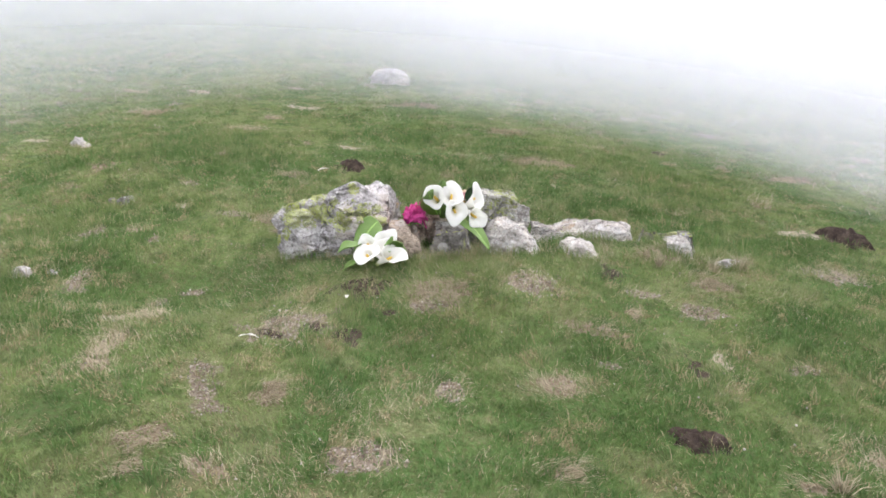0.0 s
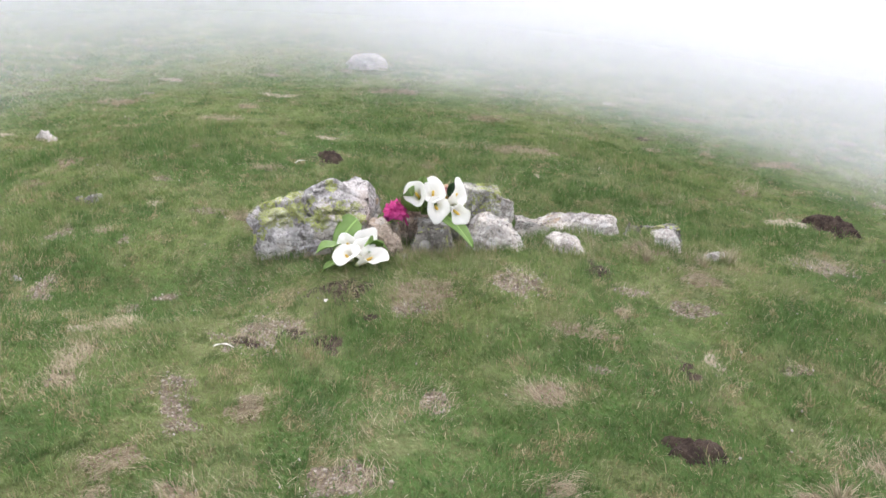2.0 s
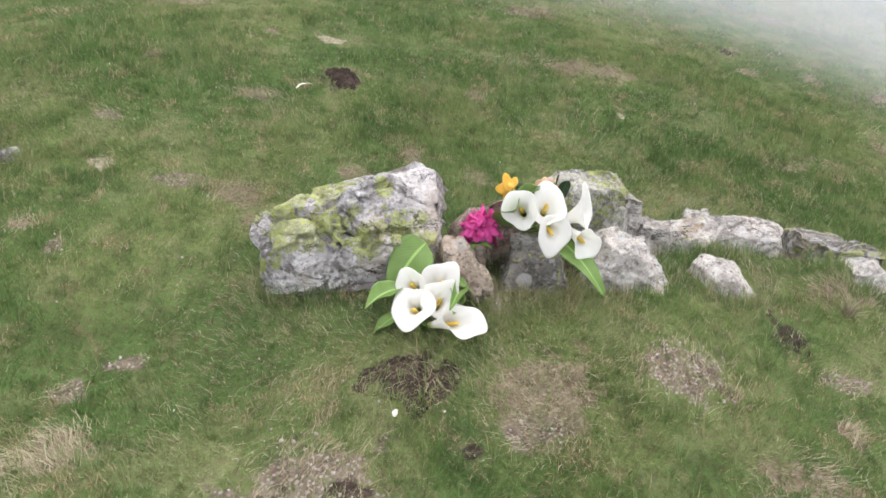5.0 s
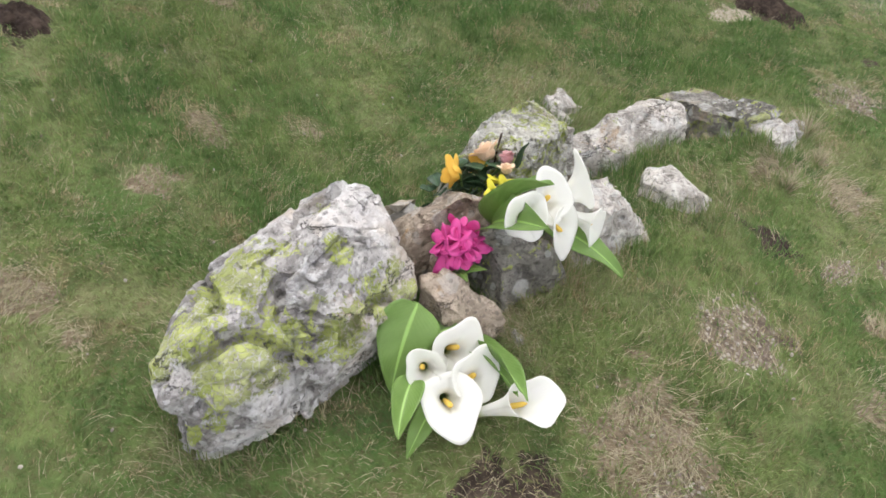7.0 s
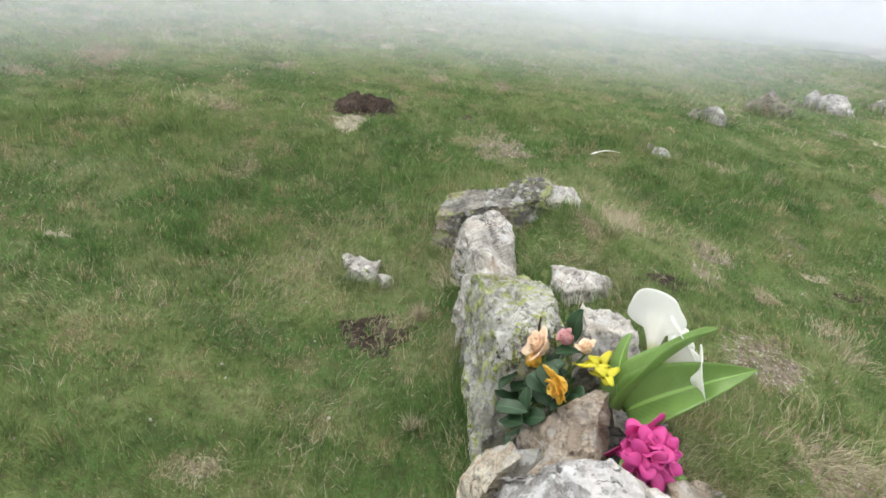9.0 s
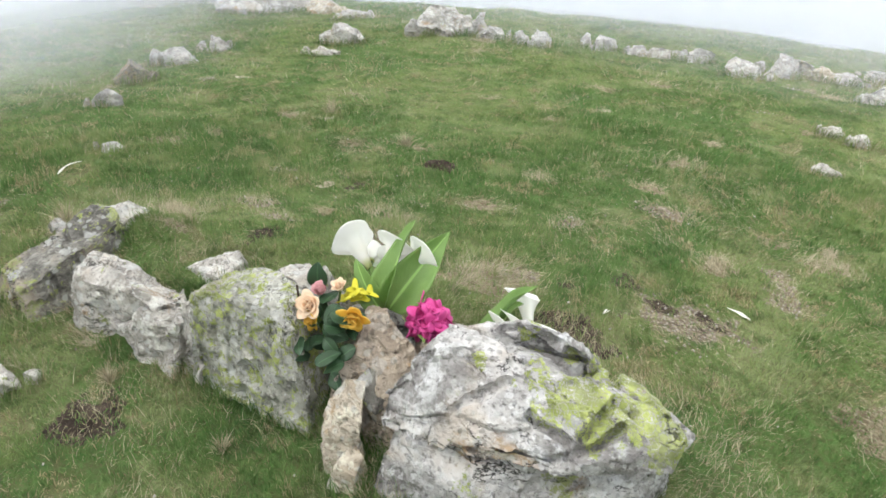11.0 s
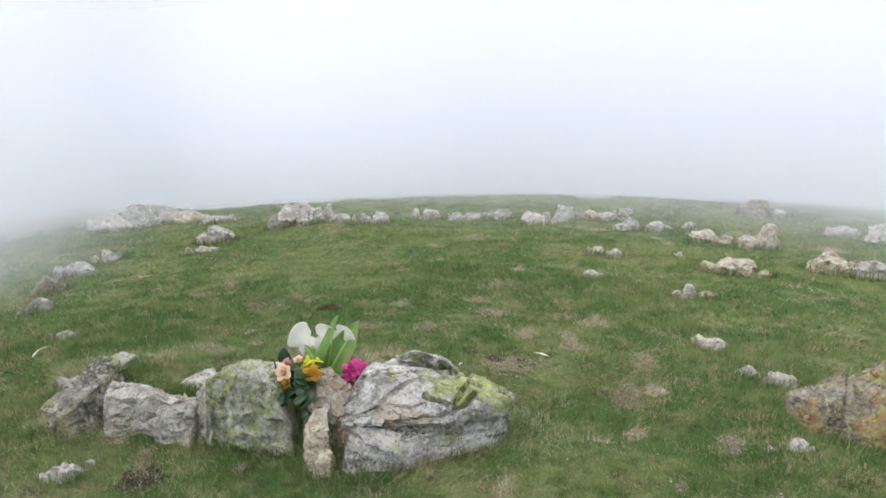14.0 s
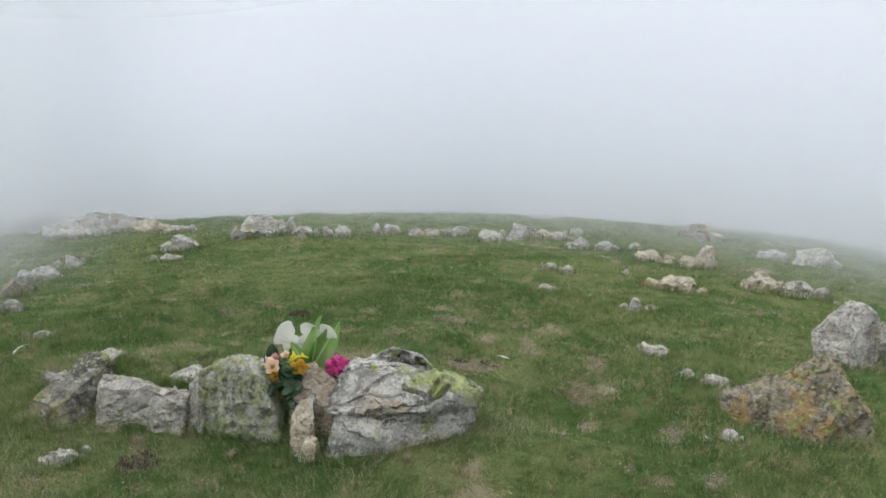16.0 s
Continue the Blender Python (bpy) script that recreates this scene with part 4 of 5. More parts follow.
PALE, GREY, TAN, RUST = "pale lichened granite stone half sunk in turf", "grey lichened granite stone half sunk in turf", \
    "tan weathered stone lying in turf", "rust-stained granite stone standing in turf"
RING = [
    (6.55, -5.0, 1.1, 0.24, GREY_STONE, GREY, 0.4), (5.05, -4.75, 1.0, 0.28, PALE_STONE, PALE, 0.6), (5.45, -4.5, 0.40, 0.16, GREY_STONE, GREY, 0.6), (4.55, -4.75, 0.45, 0.13, TAN_STONE, TAN, 0.4),
    (4.0, -4.7, 0.28, 0.09, PALE_STONE, PALE, 0.5), (3.1, -3.48, 0.28, 0.15, PALE_STONE, PALE, 0.75), (2.97, -3.0, 0.22, 0.07, GREY_STONE, GREY, 0.5), (2.66, -4.25, 0.48, 0.27, GREY_STONE, "large grey lichened boulder standing in turf", 0.6),
    (2.85, -4.05, 0.20, 0.15, GREY_STONE, GREY, 0.5), (2.22, -4.35, 0.19, 0.13, PALE_STONE, PALE, 0.6), (1.74, -4.19, 0.20, 0.14, PALE_STONE, PALE, 0.5), (1.28, -4.43, 0.24, 0.12, PALE_STONE, PALE, 0.5),
    (1.0, -4.43, 0.15, 0.08, PALE_STONE, PALE, 0.4), (0.82, -4.46, 0.20, 0.09, GREY_STONE, GREY, 0.5), (0.53, -4.45, 0.20, 0.105, PALE_STONE, PALE, 0.4), (0.15, -4.27, 0.29, 0.11, GREY_STONE, GREY, 0.6),
    (-0.09, -4.52, 0.30, 0.17, PALE_STONE, PALE, 0.6), (-0.31, -4.58, 0.18, 0.10, TAN_STONE, TAN, 0.5), (-0.48, -4.62, 0.18, 0.09, PALE_STONE, PALE, 0.5), (-0.61, -4.75, 0.18, 0.12, GREY_STONE, GREY, 0.4),
    (-0.71, -4.08, 0.18, 0.125, PALE_STONE, PALE, 0.4), (-0.95, -4.03, 0.24, 0.09, PALE_STONE, PALE, 0.6), (-1.22, -4.25, 0.12, 0.075, GREY_STONE, GREY, 0.5), (-1.34, -3.81, 0.23, 0.10, TAN_STONE, TAN, 0.4),
    (-1.80, -3.64, 0.21, 0.26, TAN_STONE, "upright orange-tan stone standing in turf", 0.45), (-1.66, -3.62, 0.16, 0.11, TAN_STONE, TAN, 0.5), (-1.80, -5.2, 0.30, 0.19, RUSTY_STONE, RUST, 0.4), (-2.02, -5.25, 0.24, 0.11, TAN_STONE, TAN, 0.5),
    (-2.50, -4.4, 0.30, 0.10, PALE_STONE, PALE, 0.5), (-2.78, -4.3, 0.30, 0.15, GREY_STONE, GREY, 0.4), (-1.52, -2.78, 0.34, 0.125, TAN_STONE, "flat pinkish tan stone lying in turf", 0.5),
    (-2.12, -2.93, 0.26, 0.16, TAN_STONE, TAN, 0.6), (-2.36, -2.88, 0.28, 0.14, GREY_STONE, GREY, 0.5), (-0.55, -3.09, 0.15, 0.06, PALE_STONE, PALE, 0.5), (-0.70, -3.01, 0.14, 0.07, PALE_STONE, PALE, 0.4),
    (-0.60, -2.45, 0.155, 0.055, PALE_STONE, PALE, 0.5), (-1.16, -3.16, 0.07, 0.04, PALE_STONE, PALE, 0.5), (-1.23, -2.03, 0.13, 0.115, PALE_STONE, PALE, 0.6), (-1.33, -2.08, 0.12, 0.045, BROWN_STONE, "low brown stone in turf", 0.5),
    (-1.35, -1.17, 0.16, 0.07, GREY_STONE, GREY, 0.4), (-1.48, -0.83, 0.12, 0.05, PALE_STONE, PALE, 0.5), (-1.62, -0.76, 0.12, 0.075, GREY_STONE, GREY, 0.5), (-2.60, -1.62, 0.30, 0.22, GREY_STONE, GREY, 0.5),
    (-2.68, -2.76, 0.13, 0.055, PALE_STONE, PALE, 0.5), (-1.62, -0.22, 0.085, 0.05, PALE_STONE, PALE, 0.5), (-1.52, -0.18, 0.03, 0.025, PALE_STONE, PALE, 0.5),
    (3.75, -2.68, 0.23, 0.125, GREY_STONE, GREY, 0.6), (3.56, -2.16, 0.26, 0.15, PALE_STONE, PALE, 0.5), (3.33, -1.62, 0.25, 0.15, RUSTY_STONE, RUST, 0.5), (2.88, -1.12, 0.19, 0.11, PALE_STONE, PALE, 0.5),
    (2.14, -0.63, 0.15, 0.05, PALE_STONE, PALE, 0.5), (0.92, 0.58, 0.16, 0.05, GREY_STONE, GREY, 0.5), (1.41, 0.03, 0.11, 0.045, PALE_STONE, PALE, 0.5),
    (-2.25, 1.87, 0.17, 0.06, PALE_STONE, PALE, 0.5), (-1.53, 0.67, 0.13, 0.05, DARK_STONE, "dark small stone in turf", 0.6),
]
for n, (x, y, w, h, material, label, peak) in enumerate(RING):
    w, h = (1.2 * w, 1.12 * h) if y < -3.4 and h < w else (w, h)
    facing = math.degrees(math.atan2(y - 2.6, x + 1.1)) + 90
    field_stone(x, y, w, h, 40 + n, material, label, random.Random(n).uniform(0.6, 0.9) if y < -0.5 else 0.95, facing + 180, 0, 1 - peak, "stones of the ring")

# low dome far up the slope
FAR_Z = gz(-0.28, 5.08)
stone([(-0.52, 5.02, FAR_Z - 0.1), (-0.05, 5.0, FAR_Z - 0.1), (-0.02, 5.3, FAR_Z - 0.1), (-0.5, 5.35, FAR_Z - 0.1), (-0.50, 5.05, FAR_Z + 0.06), (-0.38, 5.0, FAR_Z + 0.11), (-0.20, 5.0, FAR_Z + 0.13), (-0.07, 5.04, FAR_Z + 0.07),
       (-0.42, 5.15, FAR_Z + 0.15), (-0.22, 5.15, FAR_Z + 0.165), (-0.12, 5.2, FAR_Z + 0.12)],
      GREY_STONE, "low rounded grey boulder lying far up the slope", 33, 0.02, 0.01, 0.003, 2, group="stones of the ring", chips=2, relief=(0.6, 1.0))
# rust and green boulder, and the pale one beyond it
stone([(-1.66, -0.62, -0.08), (-1.72, -0.34, -0.06), (-1.97, -0.22, -0.06), (-2.20, -0.34, -0.05), (-2.19, -0.66, -0.08), (-1.87, -0.78, -0.1), (-1.74, -0.36, 0.10), (-1.82, -0.52, 0.22), (-1.93, -0.45, 0.30),
       (-1.98, -0.52, 0.315), (-2.08, -0.42, 0.22), (-2.18, -0.42, 0.13), (-2.15, -0.60, 0.15), (-1.98, -0.27, 0.12)],
      RUSTY_STONE, "large boulder, rust-stained on one side and mossy green", 34, 0.013, 0.012, 0.010, 0, group="stones of the ring", axis=(0.85, 0.3, 0.35), bedding=12, chips=3, relief=(0.9, 1.0), more=[
          [(-1.57, -0.58, -0.08), (-1.62, -0.36, -0.06), (-1.80, -0.30, -0.06), (-1.84, -0.62, -0.08), (-1.60, -0.54, 0.06), (-1.66, -0.40, 0.10), (-1.76, -0.34, 0.15), (-1.80, -0.55, 0.18)]])
stone([(-2.17, -1.38, -0.15), (-2.32, -1.28, -0.15), (-2.50, -1.42, -0.15), (-2.40, -1.60, -0.15), (-2.14, -1.42, 0.05), (-2.20, -1.38, 0.15), (-2.30, -1.32, 0.13), (-2.28, -1.45, 0.245), (-2.38, -1.40, 0.24),
       (-2.47, -1.43, 0.15), (-2.40, -1.56, 0.2)],
      PALE_STONE, "pale grey rounded boulder with white lichen, leaning", 15, 0.018, 0.014, 0.003, 2, group="stones of the ring")


# ---- bare patches and molehills ----
def molehill(p, seed):
    x0, y0, rx, ry, kind, rise = p
    rnd = random.Random(seed)
    bm = bmesh.new()
    ph = [rnd.uniform(0, 6.28) for _ in range(4)]
    wob = [0.9 + 0.2 * math.sin(2 * t + ph[0]) + 0.2 * math.sin(3 * t + ph[1]) + 0.18 * math.sin(7 * t + ph[2]) + rnd.uniform(-0.2, 0.16) for t in (2 * math.pi * k / 28 for k in range(28))]
    grid = []
    for k in range(28):
        a = 2 * math.pi * k / 28
        col = []
        for q in (0.2, 0.4, 0.6, 0.8, 0.95, 1.1):
            x, y = x0 + rx * q * wob[k] * math.cos(a), y0 + ry * q * wob[k] * math.sin(a)
            z = gz(x, y) + 0.004 + rise * (1 - q * q) * rnd.uniform(0.7, 1.15) + (rnd.uniform(0, 0.3) * rise + rnd.uniform(0, 0.006)) * (q < 0.9) - (0.02 if q > 1 else 0.006 if q > 0.9 else 0)
            col.append(bm.verts.new((x - x0, y - y0, z - gz(x0, y0))))
        grid.append(col)
    top = bm.verts.new((0, 0, 0.004 + rise))
    for k in range(28):
        n = (k + 1) % 28
        bm.faces.new((top, grid[k][0], grid[n][0]))
        for j in range(5):
            bm.faces.new((grid[k][j], grid[k][j + 1], grid[n][j + 1], grid[n][j]))
    ob = new("molehill", finish(bm, "molehill", SOIL))
    ob.location = (x0, y0, gz(x0, y0))
    return tagged(ob, "low crumbled heap of dark peaty soil", "soil heap", "soil heaps")


for n, p in enumerate(PATCHES):
    if p[4] == "soil" and p[5] >= 0.02:
        molehill(p, 300 + n)


# ---- flowers ----
def frame_of(axis, back):
    """A turn whose z runs along axis and whose y points to back."""
    z = Vector(axis).normalized()
    x = Vector(back).cross(z).normalized()
    return Matrix((x, z.cross(x), z)).transposed()


def calla_spathe(length, width, curl, seed):
    """A trumpet rolled from one sheet: a narrow throat, a wide rim that rolls back, one side drawn out and rounded to a small tip."""
    rnd = random.Random(seed)
    bm = bmesh.new()
    uv = bm.loops.layers.uv.new("UVMap")
    na, nv, grid, at = 44, 22, [], {}
    ph, wide = rnd.uniform(0, 6), 0.80 * width
    for i in range(na + 1):
        a = -math.pi * 1.08 + 2.16 * math.pi * i / na
        back = 0.5 + 0.5 * math.cos(a)
        col = []
        for j in range(nv + 1):
            v = j / nv
            r = 0.007 + 0.5 * wide * (0.42 * v + 0.58 * v ** 2.6) * (0.86 + 0.14 * back)
            h = length * v * (0.60 + 0.40 * back ** 0.9)
            roll = max(0, (v - 0.66) / 0.34)
            r += wide * 0.20 * roll ** 1.3 * (0.5 + 0.7 * curl)
            h -= wide * 0.24 * roll * roll * curl * (1.0 - 0.3 * back)
            r *= 1 - 0.12 * (i / na) * (1 - 0.6 * v)
            r += (0.0040 * math.sin(3 * a + ph) + 0.0022 * math.sin(5 * a + 2 * ph)) * v * v
            tip = back ** 10 * max(0, v - 0.8) * 5
            co = Vector((r * math.sin(a) * (1 - 0.12 * tip), r * math.cos(a) + tip * 0.12 * wide, h + tip * 0.02 * length))
            vert = bm.verts.new(co)
            at[vert] = (i / na, v)
            col.append(vert)
        grid.append(col)
    for i in range(na):
        for j in range(nv):
            f = bm.faces.new((grid[i][j], grid[i + 1][j], grid[i + 1][j + 1], grid[i][j + 1]))
            for loop in f.loops:
                loop[uv].uv = at[loop.vert]
    bm.normal_update()
    bmesh.ops.solidify(bm, geom=bm.faces[:], thickness=0.0012)
    return bm


def tube(points, radii, sides=8):
    """A bent tube through points, with UVs along it."""
    bm = bmesh.new()
    pts = [Vector(p) for p in points]
    rings = []
    for i, p in enumerate(pts):
        d = (pts[min(i + 1, len(pts) - 1)] - pts[max(i - 1, 0)]).normalized()
        m = frame_of(d, (0.31, 0.77, 0.55))
        rings.append([bm.verts.new(p + m @ Vector((radii[i] * math.cos(2 * math.pi * k / sides), radii[i] * math.sin(2 * math.pi * k / sides), 0))) for k in range(sides)])
    for a, b in zip(rings, rings[1:]):
        for k in range(sides):
            bm.faces.new((a[k], a[(k + 1) % sides], b[(k + 1) % sides], b[k]))
    bm.faces.new(rings[0][::-1])
    bm.faces.new(rings[-1])
    return bm


def bend(a, b, c, n=10):
    a, b, c = Vector(a), Vector(b), Vector(c)
    return [(1 - t) ** 2 * a + 2 * t * (1 - t) * b + t * t * c for t in (k / n for k in range(n + 1))]


def leaf(base, mid, tip, width, up, fold=0.25, wavy=0.006, seed=0, shape=0.55, curl=0.0):
    """A pointed leaf along a bend, folded on its midrib, with a wavy edge."""
    rnd = random.Random(seed)
    line = bend(base, mid, tip, 18)
    bm = bmesh.new()
    uv = bm.loops.layers.uv.new("UVMap")
    cols, at, ph = [], {}, rnd.uniform(0, 6)
    for i, p in enumerate(line):
        t = i / 18
        d = (line[min(i + 1, 18)] - line[max(i - 1, 0)]).normalized()
        side = d.cross(Vector(up)).normalized()
        nrm = side.cross(d).normalized()
        half = 0.5 * width * max(0.02, math.sin(math.pi * min(1, t ** shape * 1.0)) ** 0.8) if 0 < t < 1 else 0.0008
        row = []
        for j in range(-5, 6):
            s = j / 5
            lift = fold * abs(s) * half + wavy * math.sin(9 * t + ph + (2 if s > 0 else 0)) * s * s * (half > 0.004)
            roll = curl * s * s * half
            v = bm.verts.new(p + side * (s * half * (1 - 0.25 * abs(curl) * s * s)) + nrm * (lift + roll))
            at[v] = (0.5 + 0.5 * s, t)
            row.append(v)
        cols.append(row)
    for a, b in zip(cols, cols[1:]):
        for j in range(10):
            f = bm.faces.new((a[j], a[j + 1], b[j + 1], b[j]))
            for loop in f.loops:
                loop[uv].uv = at[loop.vert]
    bm.normal_update()
    bmesh.ops.solidify(bm, geom=bm.faces[:], thickness=0.0009)
    return bm


def shift(bm, origin):
    bmesh.ops.translate(bm, verts=bm.verts, vec=-Vector(origin))
    return bm


def calla(parent, origin, foot, at, axis, back, length, width, curl, seed):
    """One calla lily: stem from foot to the flower's throat at a place, the flower along axis."""
    turn = Matrix.Translation(at) @ frame_of(axis, back).to_4x4()
    bm = calla_spathe(length, width, curl, seed)
    bm.transform(turn)
    flower = part("spathe", shift(bm, origin), SPATHE, parent, "white calla lily flower")
    n = 9
    sp = tube([(0, 0.004 + 0.004 * k / n, length * (0.14 + 0.5 * k / n)) for k in range(n + 1)], [0.0042 + 0.0016 * math.sin(3 * k / n) for k in range(n)] + [0.0015], 9)
    sp.transform(turn)
    part("spadix", shift(sp, origin), SPADIX, flower, "yellow spadix")
    lead = Vector(at) - 0.07 * Vector(axis).normalized()
    st = bend(foot, lead, at, 9)
    part("stem", shift(tube(st, [0.0048] * 9 + [0.0062], 9), origin), STEM, parent)


O1 = Vector((-0.17, -0.10, 0.02))
lilies = empty_thing("calla_bouquet", O1, "white calla lilies with broad leaves laid against a rock", "flowers", "flower bunches")
FOOT1 = (-0.17, -0.06, 0.10)
calla(lilies, O1, FOOT1, (-0.128, -0.112, 0.062), (-0.05, -0.7, 0.62), (0.55, 0.35, 0.5), 0.09, 0.086, 0.75, 1)
calla(lilies, O1, FOOT1, (-0.183, -0.118, 0.06), (-0.35, -0.6, 0.65), (-0.6, 0.2, 0.5), 0.078, 0.062, 0.5, 2)
calla(lilies, O1, FOOT1, (-0.185, -0.18, 0.03), (-0.28, -0.66, 0.68), (-0.35, -0.8, -0.3), 0.105, 0.094, 0.8, 3)
calla(lilies, O1, FOOT1, (-0.145, -0.18, 0.035), (0.1, -0.55, 0.8), (0.5, 0.1, 0.5), 0.095, 0.078, 0.55, 4)
calla(lilies, O1, FOOT1, (-0.163, -0.245, 0.03), (0.55, -0.62, 0.5), (0.85, -0.3, -0.35), 0.165, 0.075, 0.4, 5)
for k, (base, mid, tip, width, up, fold, curl) in enumerate([
        ((-0.160, -0.070, 0.178), (-0.215, -0.092, 0.14), (-0.262, -0.12, 0.04), 0.118, (-0.25, -0.75, 0.6), 0.12, 0.0),
        ((-0.235, -0.15, 0.085), (-0.285, -0.185, 0.10), (-0.327, -0.233, 0.078), 0.06, (-0.1, -0.35, 0.95), 0.4, 0.3),
        ((-0.215, -0.19, 0.04), (-0.26, -0.215, 0.045), (-0.309, -0.232, 0.0), 0.045, (-0.3, -0.2, 0.9), 0.4, 0.0),
        ((-0.075, -0.125, 0.06), (-0.09, -0.24, 0.13), (-0.125, -0.335, 0.13), 0.045, (0.3, -0.2, 0.9), 0.7, 0.4),
        ((-0.095, -0.14, 0.06), (-0.09, -0.23, 0.10), (-0.110, -0.300, 0.095), 0.05, (0.3, -0.3, 0.9), 0.6, 0.2),
        ((-0.13, -0.09, 0.09), (-0.09, -0.10, 0.11), (-0.04, -0.15, 0.06), 0.06, (0.2, -0.3, 0.9), 0.3, 0.0)]):
    part("leaf", shift(leaf(base, mid, tip, width, up, fold, 0.006, k, 0.6, curl), O1), CALLA_LEAF, lilies, "broad green calla leaf")

O2 = Vector((0.12, 0.02, 0.16))
lilies_2 = empty_thing("calla_bouquet", O2, "bunch of white calla lilies leaning over the stones with upright leaves", "flowers", "flower bunches")
FOOT2 = (0.11, 0.02, 0.17)
calla(lilies_2, O2, FOOT2, (0.105, -0.052, 0.248), (-0.35, -0.72, 0.52), (-0.2, 0.6, 0.6), 0.084, 0.078, 0.7, 6)
calla(lilies_2, O2, FOOT2, (0.155, -0.048, 0.240), (0.05, -0.60, 0.75), (0.05, 0.7, 0.6), 0.088, 0.086, 0.65, 7)
calla(lilies_2, O2, FOOT2, (0.165, -0.055, 0.225), (0.15, -0.95, -0.05), (-0.3, 0.0, -0.9), 0.090, 0.082, 0.80, 8)
calla(lilies_2, O2, FOOT2, (0.205, -0.045, 0.218), (0.78, -0.22, 0.58), (0.1, 0.35, 0.92), 0.118, 0.096, 0.55, 9)
calla(lilies_2, O2, FOOT2, (0.222, -0.070, 0.215), (0.55, -0.75, -0.30), (0.6, 0.1, -0.7), 0.100, 0.066, 0.56, 10)
for k, (base, mid, tip, width, up, fold, curl) in enumerate([
        ((0.11, 0.03, 0.17), (0.11, 0.0, 0.28), (0.119, -0.115, 0.356), 0.075, (0.3, 0.9, 0.3), 0.5, 0.3),
        ((0.10, 0.02, 0.18), (0.075, -0.03, 0.25), (0.055, -0.17, 0.318), 0.108, (-0.4, 0.8, 0.45), 0.4, 0.2),
        ((0.17, -0.04, 0.20), (0.25, -0.12, 0.17), (0.31, -0.19, 0.065), 0.085, (0.2, -0.6, 0.75), 0.3, 0.0),
        ((0.11, 0.03, 0.17), (0.16, 0.04, 0.23), (0.21, 0.0, 0.27), 0.06, (0.0, 0.6, 0.8), 0.3, 0.0)]):
    part("leaf", shift(leaf(base, mid, tip, width, up, fold, 0.005, 20 + k, 0.6, curl), O2), CALLA_LEAF, lilies_2, "long green calla leaf")


def petal_cup(radius, height, width, open_, tipcurl=0.3):
    """One cupped petal standing at radius from a flower's axis; returns rows of points."""
    rows = []
    for i in range(7):
        t = i / 6
        row = []
        for j in range(-3, 4):
            s = j / 3
            w = width * math.sin(math.pi * (0.12 + 0.70 * t)) ** 0.7
            out = radius * (0.35 + 0.65 * t) + open_ * t * t * height + tipcurl * max(0, t - 0.7) * height
            row.append(Vector((s * w * 0.5, out - 0.35 * w * s * s, height * t * (1 - 0.12 * s * s) - 0.3 * open_ * t * t * height)))
        rows.append(row)
    return rows


def layered_bloom(size, layers, seed, openness=0.5):
    """A rose: rings of cupped petals, tight in the middle and opening outwards."""
    rnd = random.Random(seed)
    bm = bmesh.new()
    for ring in range(layers):
        q = (ring + 1) / layers
        count = 3 + 2 * (ring > 0)
        for k in range(count):
            a = 2 * math.pi * (k + 0.5 * ring + rnd.uniform(-0.12, 0.12)) / count
            turn = Matrix.Rotation(a, 3, "Z")
            rows = petal_cup(0.5 * size * q * 0.75, size * (0.85 - 0.12 * q) * rnd.uniform(0.9, 1.1), size * (0.45 + 0.4 * q), openness * q * q * rnd.uniform(0.7, 1.3), tipcurl=0.25 * q)
            vs = [[bm.verts.new(turn @ p) for p in row] for row in rows]
            for r0, r1 in zip(vs, vs[1:]):
                for j in range(6):
                    bm.faces.new((r0[j], r0[j + 1], r1[j + 1], r1[j]))
    bm.normal_update()
    bmesh.ops.solidify(bm, geom=bm.faces[:], thickness=0.0007)
    return bm


def bloom(parent, origin, at, axis, size, layers, openness, material, seed, label, name="bloom"):
    bm = layered_bloom(size, layers, seed, openness)
    bm.transform(Matrix.Translation(Vector(at) - 0.4 * size * Vector(axis).normalized()) @ frame_of(axis, (0.3, 0.9, 0.31)).to_4x4())
    return part(name, shift(bm, origin), material, parent, label)


O3 = Vector((0.15, 0.13, 0.14))
roses = empty_thing("rose_bouquet", O3, "small bunch of peach, amber and red-white roses with dark leaves", "flowers", "flower bunches")
FOOT3 = (0.155, 0.17, 0.12)
for at, axis, size, layers, opened, material, label in [
        ((0.212, 0.172, 0.238), (-0.05, 0.75, 0.6), 0.047, 4, 0.45, ROSE_PEACH, "peach rose bloom"), ((0.205, 0.178, 0.205), (0.1, 0.85, -0.1), 0.036, 3, 0.6, ROSE_YELLOW, "orange rose bloom"),
        ((0.099, 0.152, 0.238), (-0.35, 0.75, -0.15), 0.044, 3, 0.7, ROSE_YELLOW, "amber rose bloom"), ((0.226, 0.118, 0.246), (0.2, 0.5, 0.8), 0.034, 4, 0.15, ROSE_RED, "red and white rosebud"),
        ((0.195, 0.085, 0.248), (0.2, 0.3, 0.9), 0.028, 3, 0.4, ROSE_PEACH, "small coral rosebud")]:
    bloom(roses, O3, at, axis, size, layers, opened, material, int(1000 * at[0]), label)
    part("stem", shift(tube(bend(FOOT3, (Vector(FOOT3) + Vector(at)) / 2 + Vector((0, -0.01, 0.02)), Vector(at) - 0.4 * size * Vector(axis).normalized(), 8), [0.0028] * 9, 7), O3), STEM, roses)
rnd = random.Random(5)
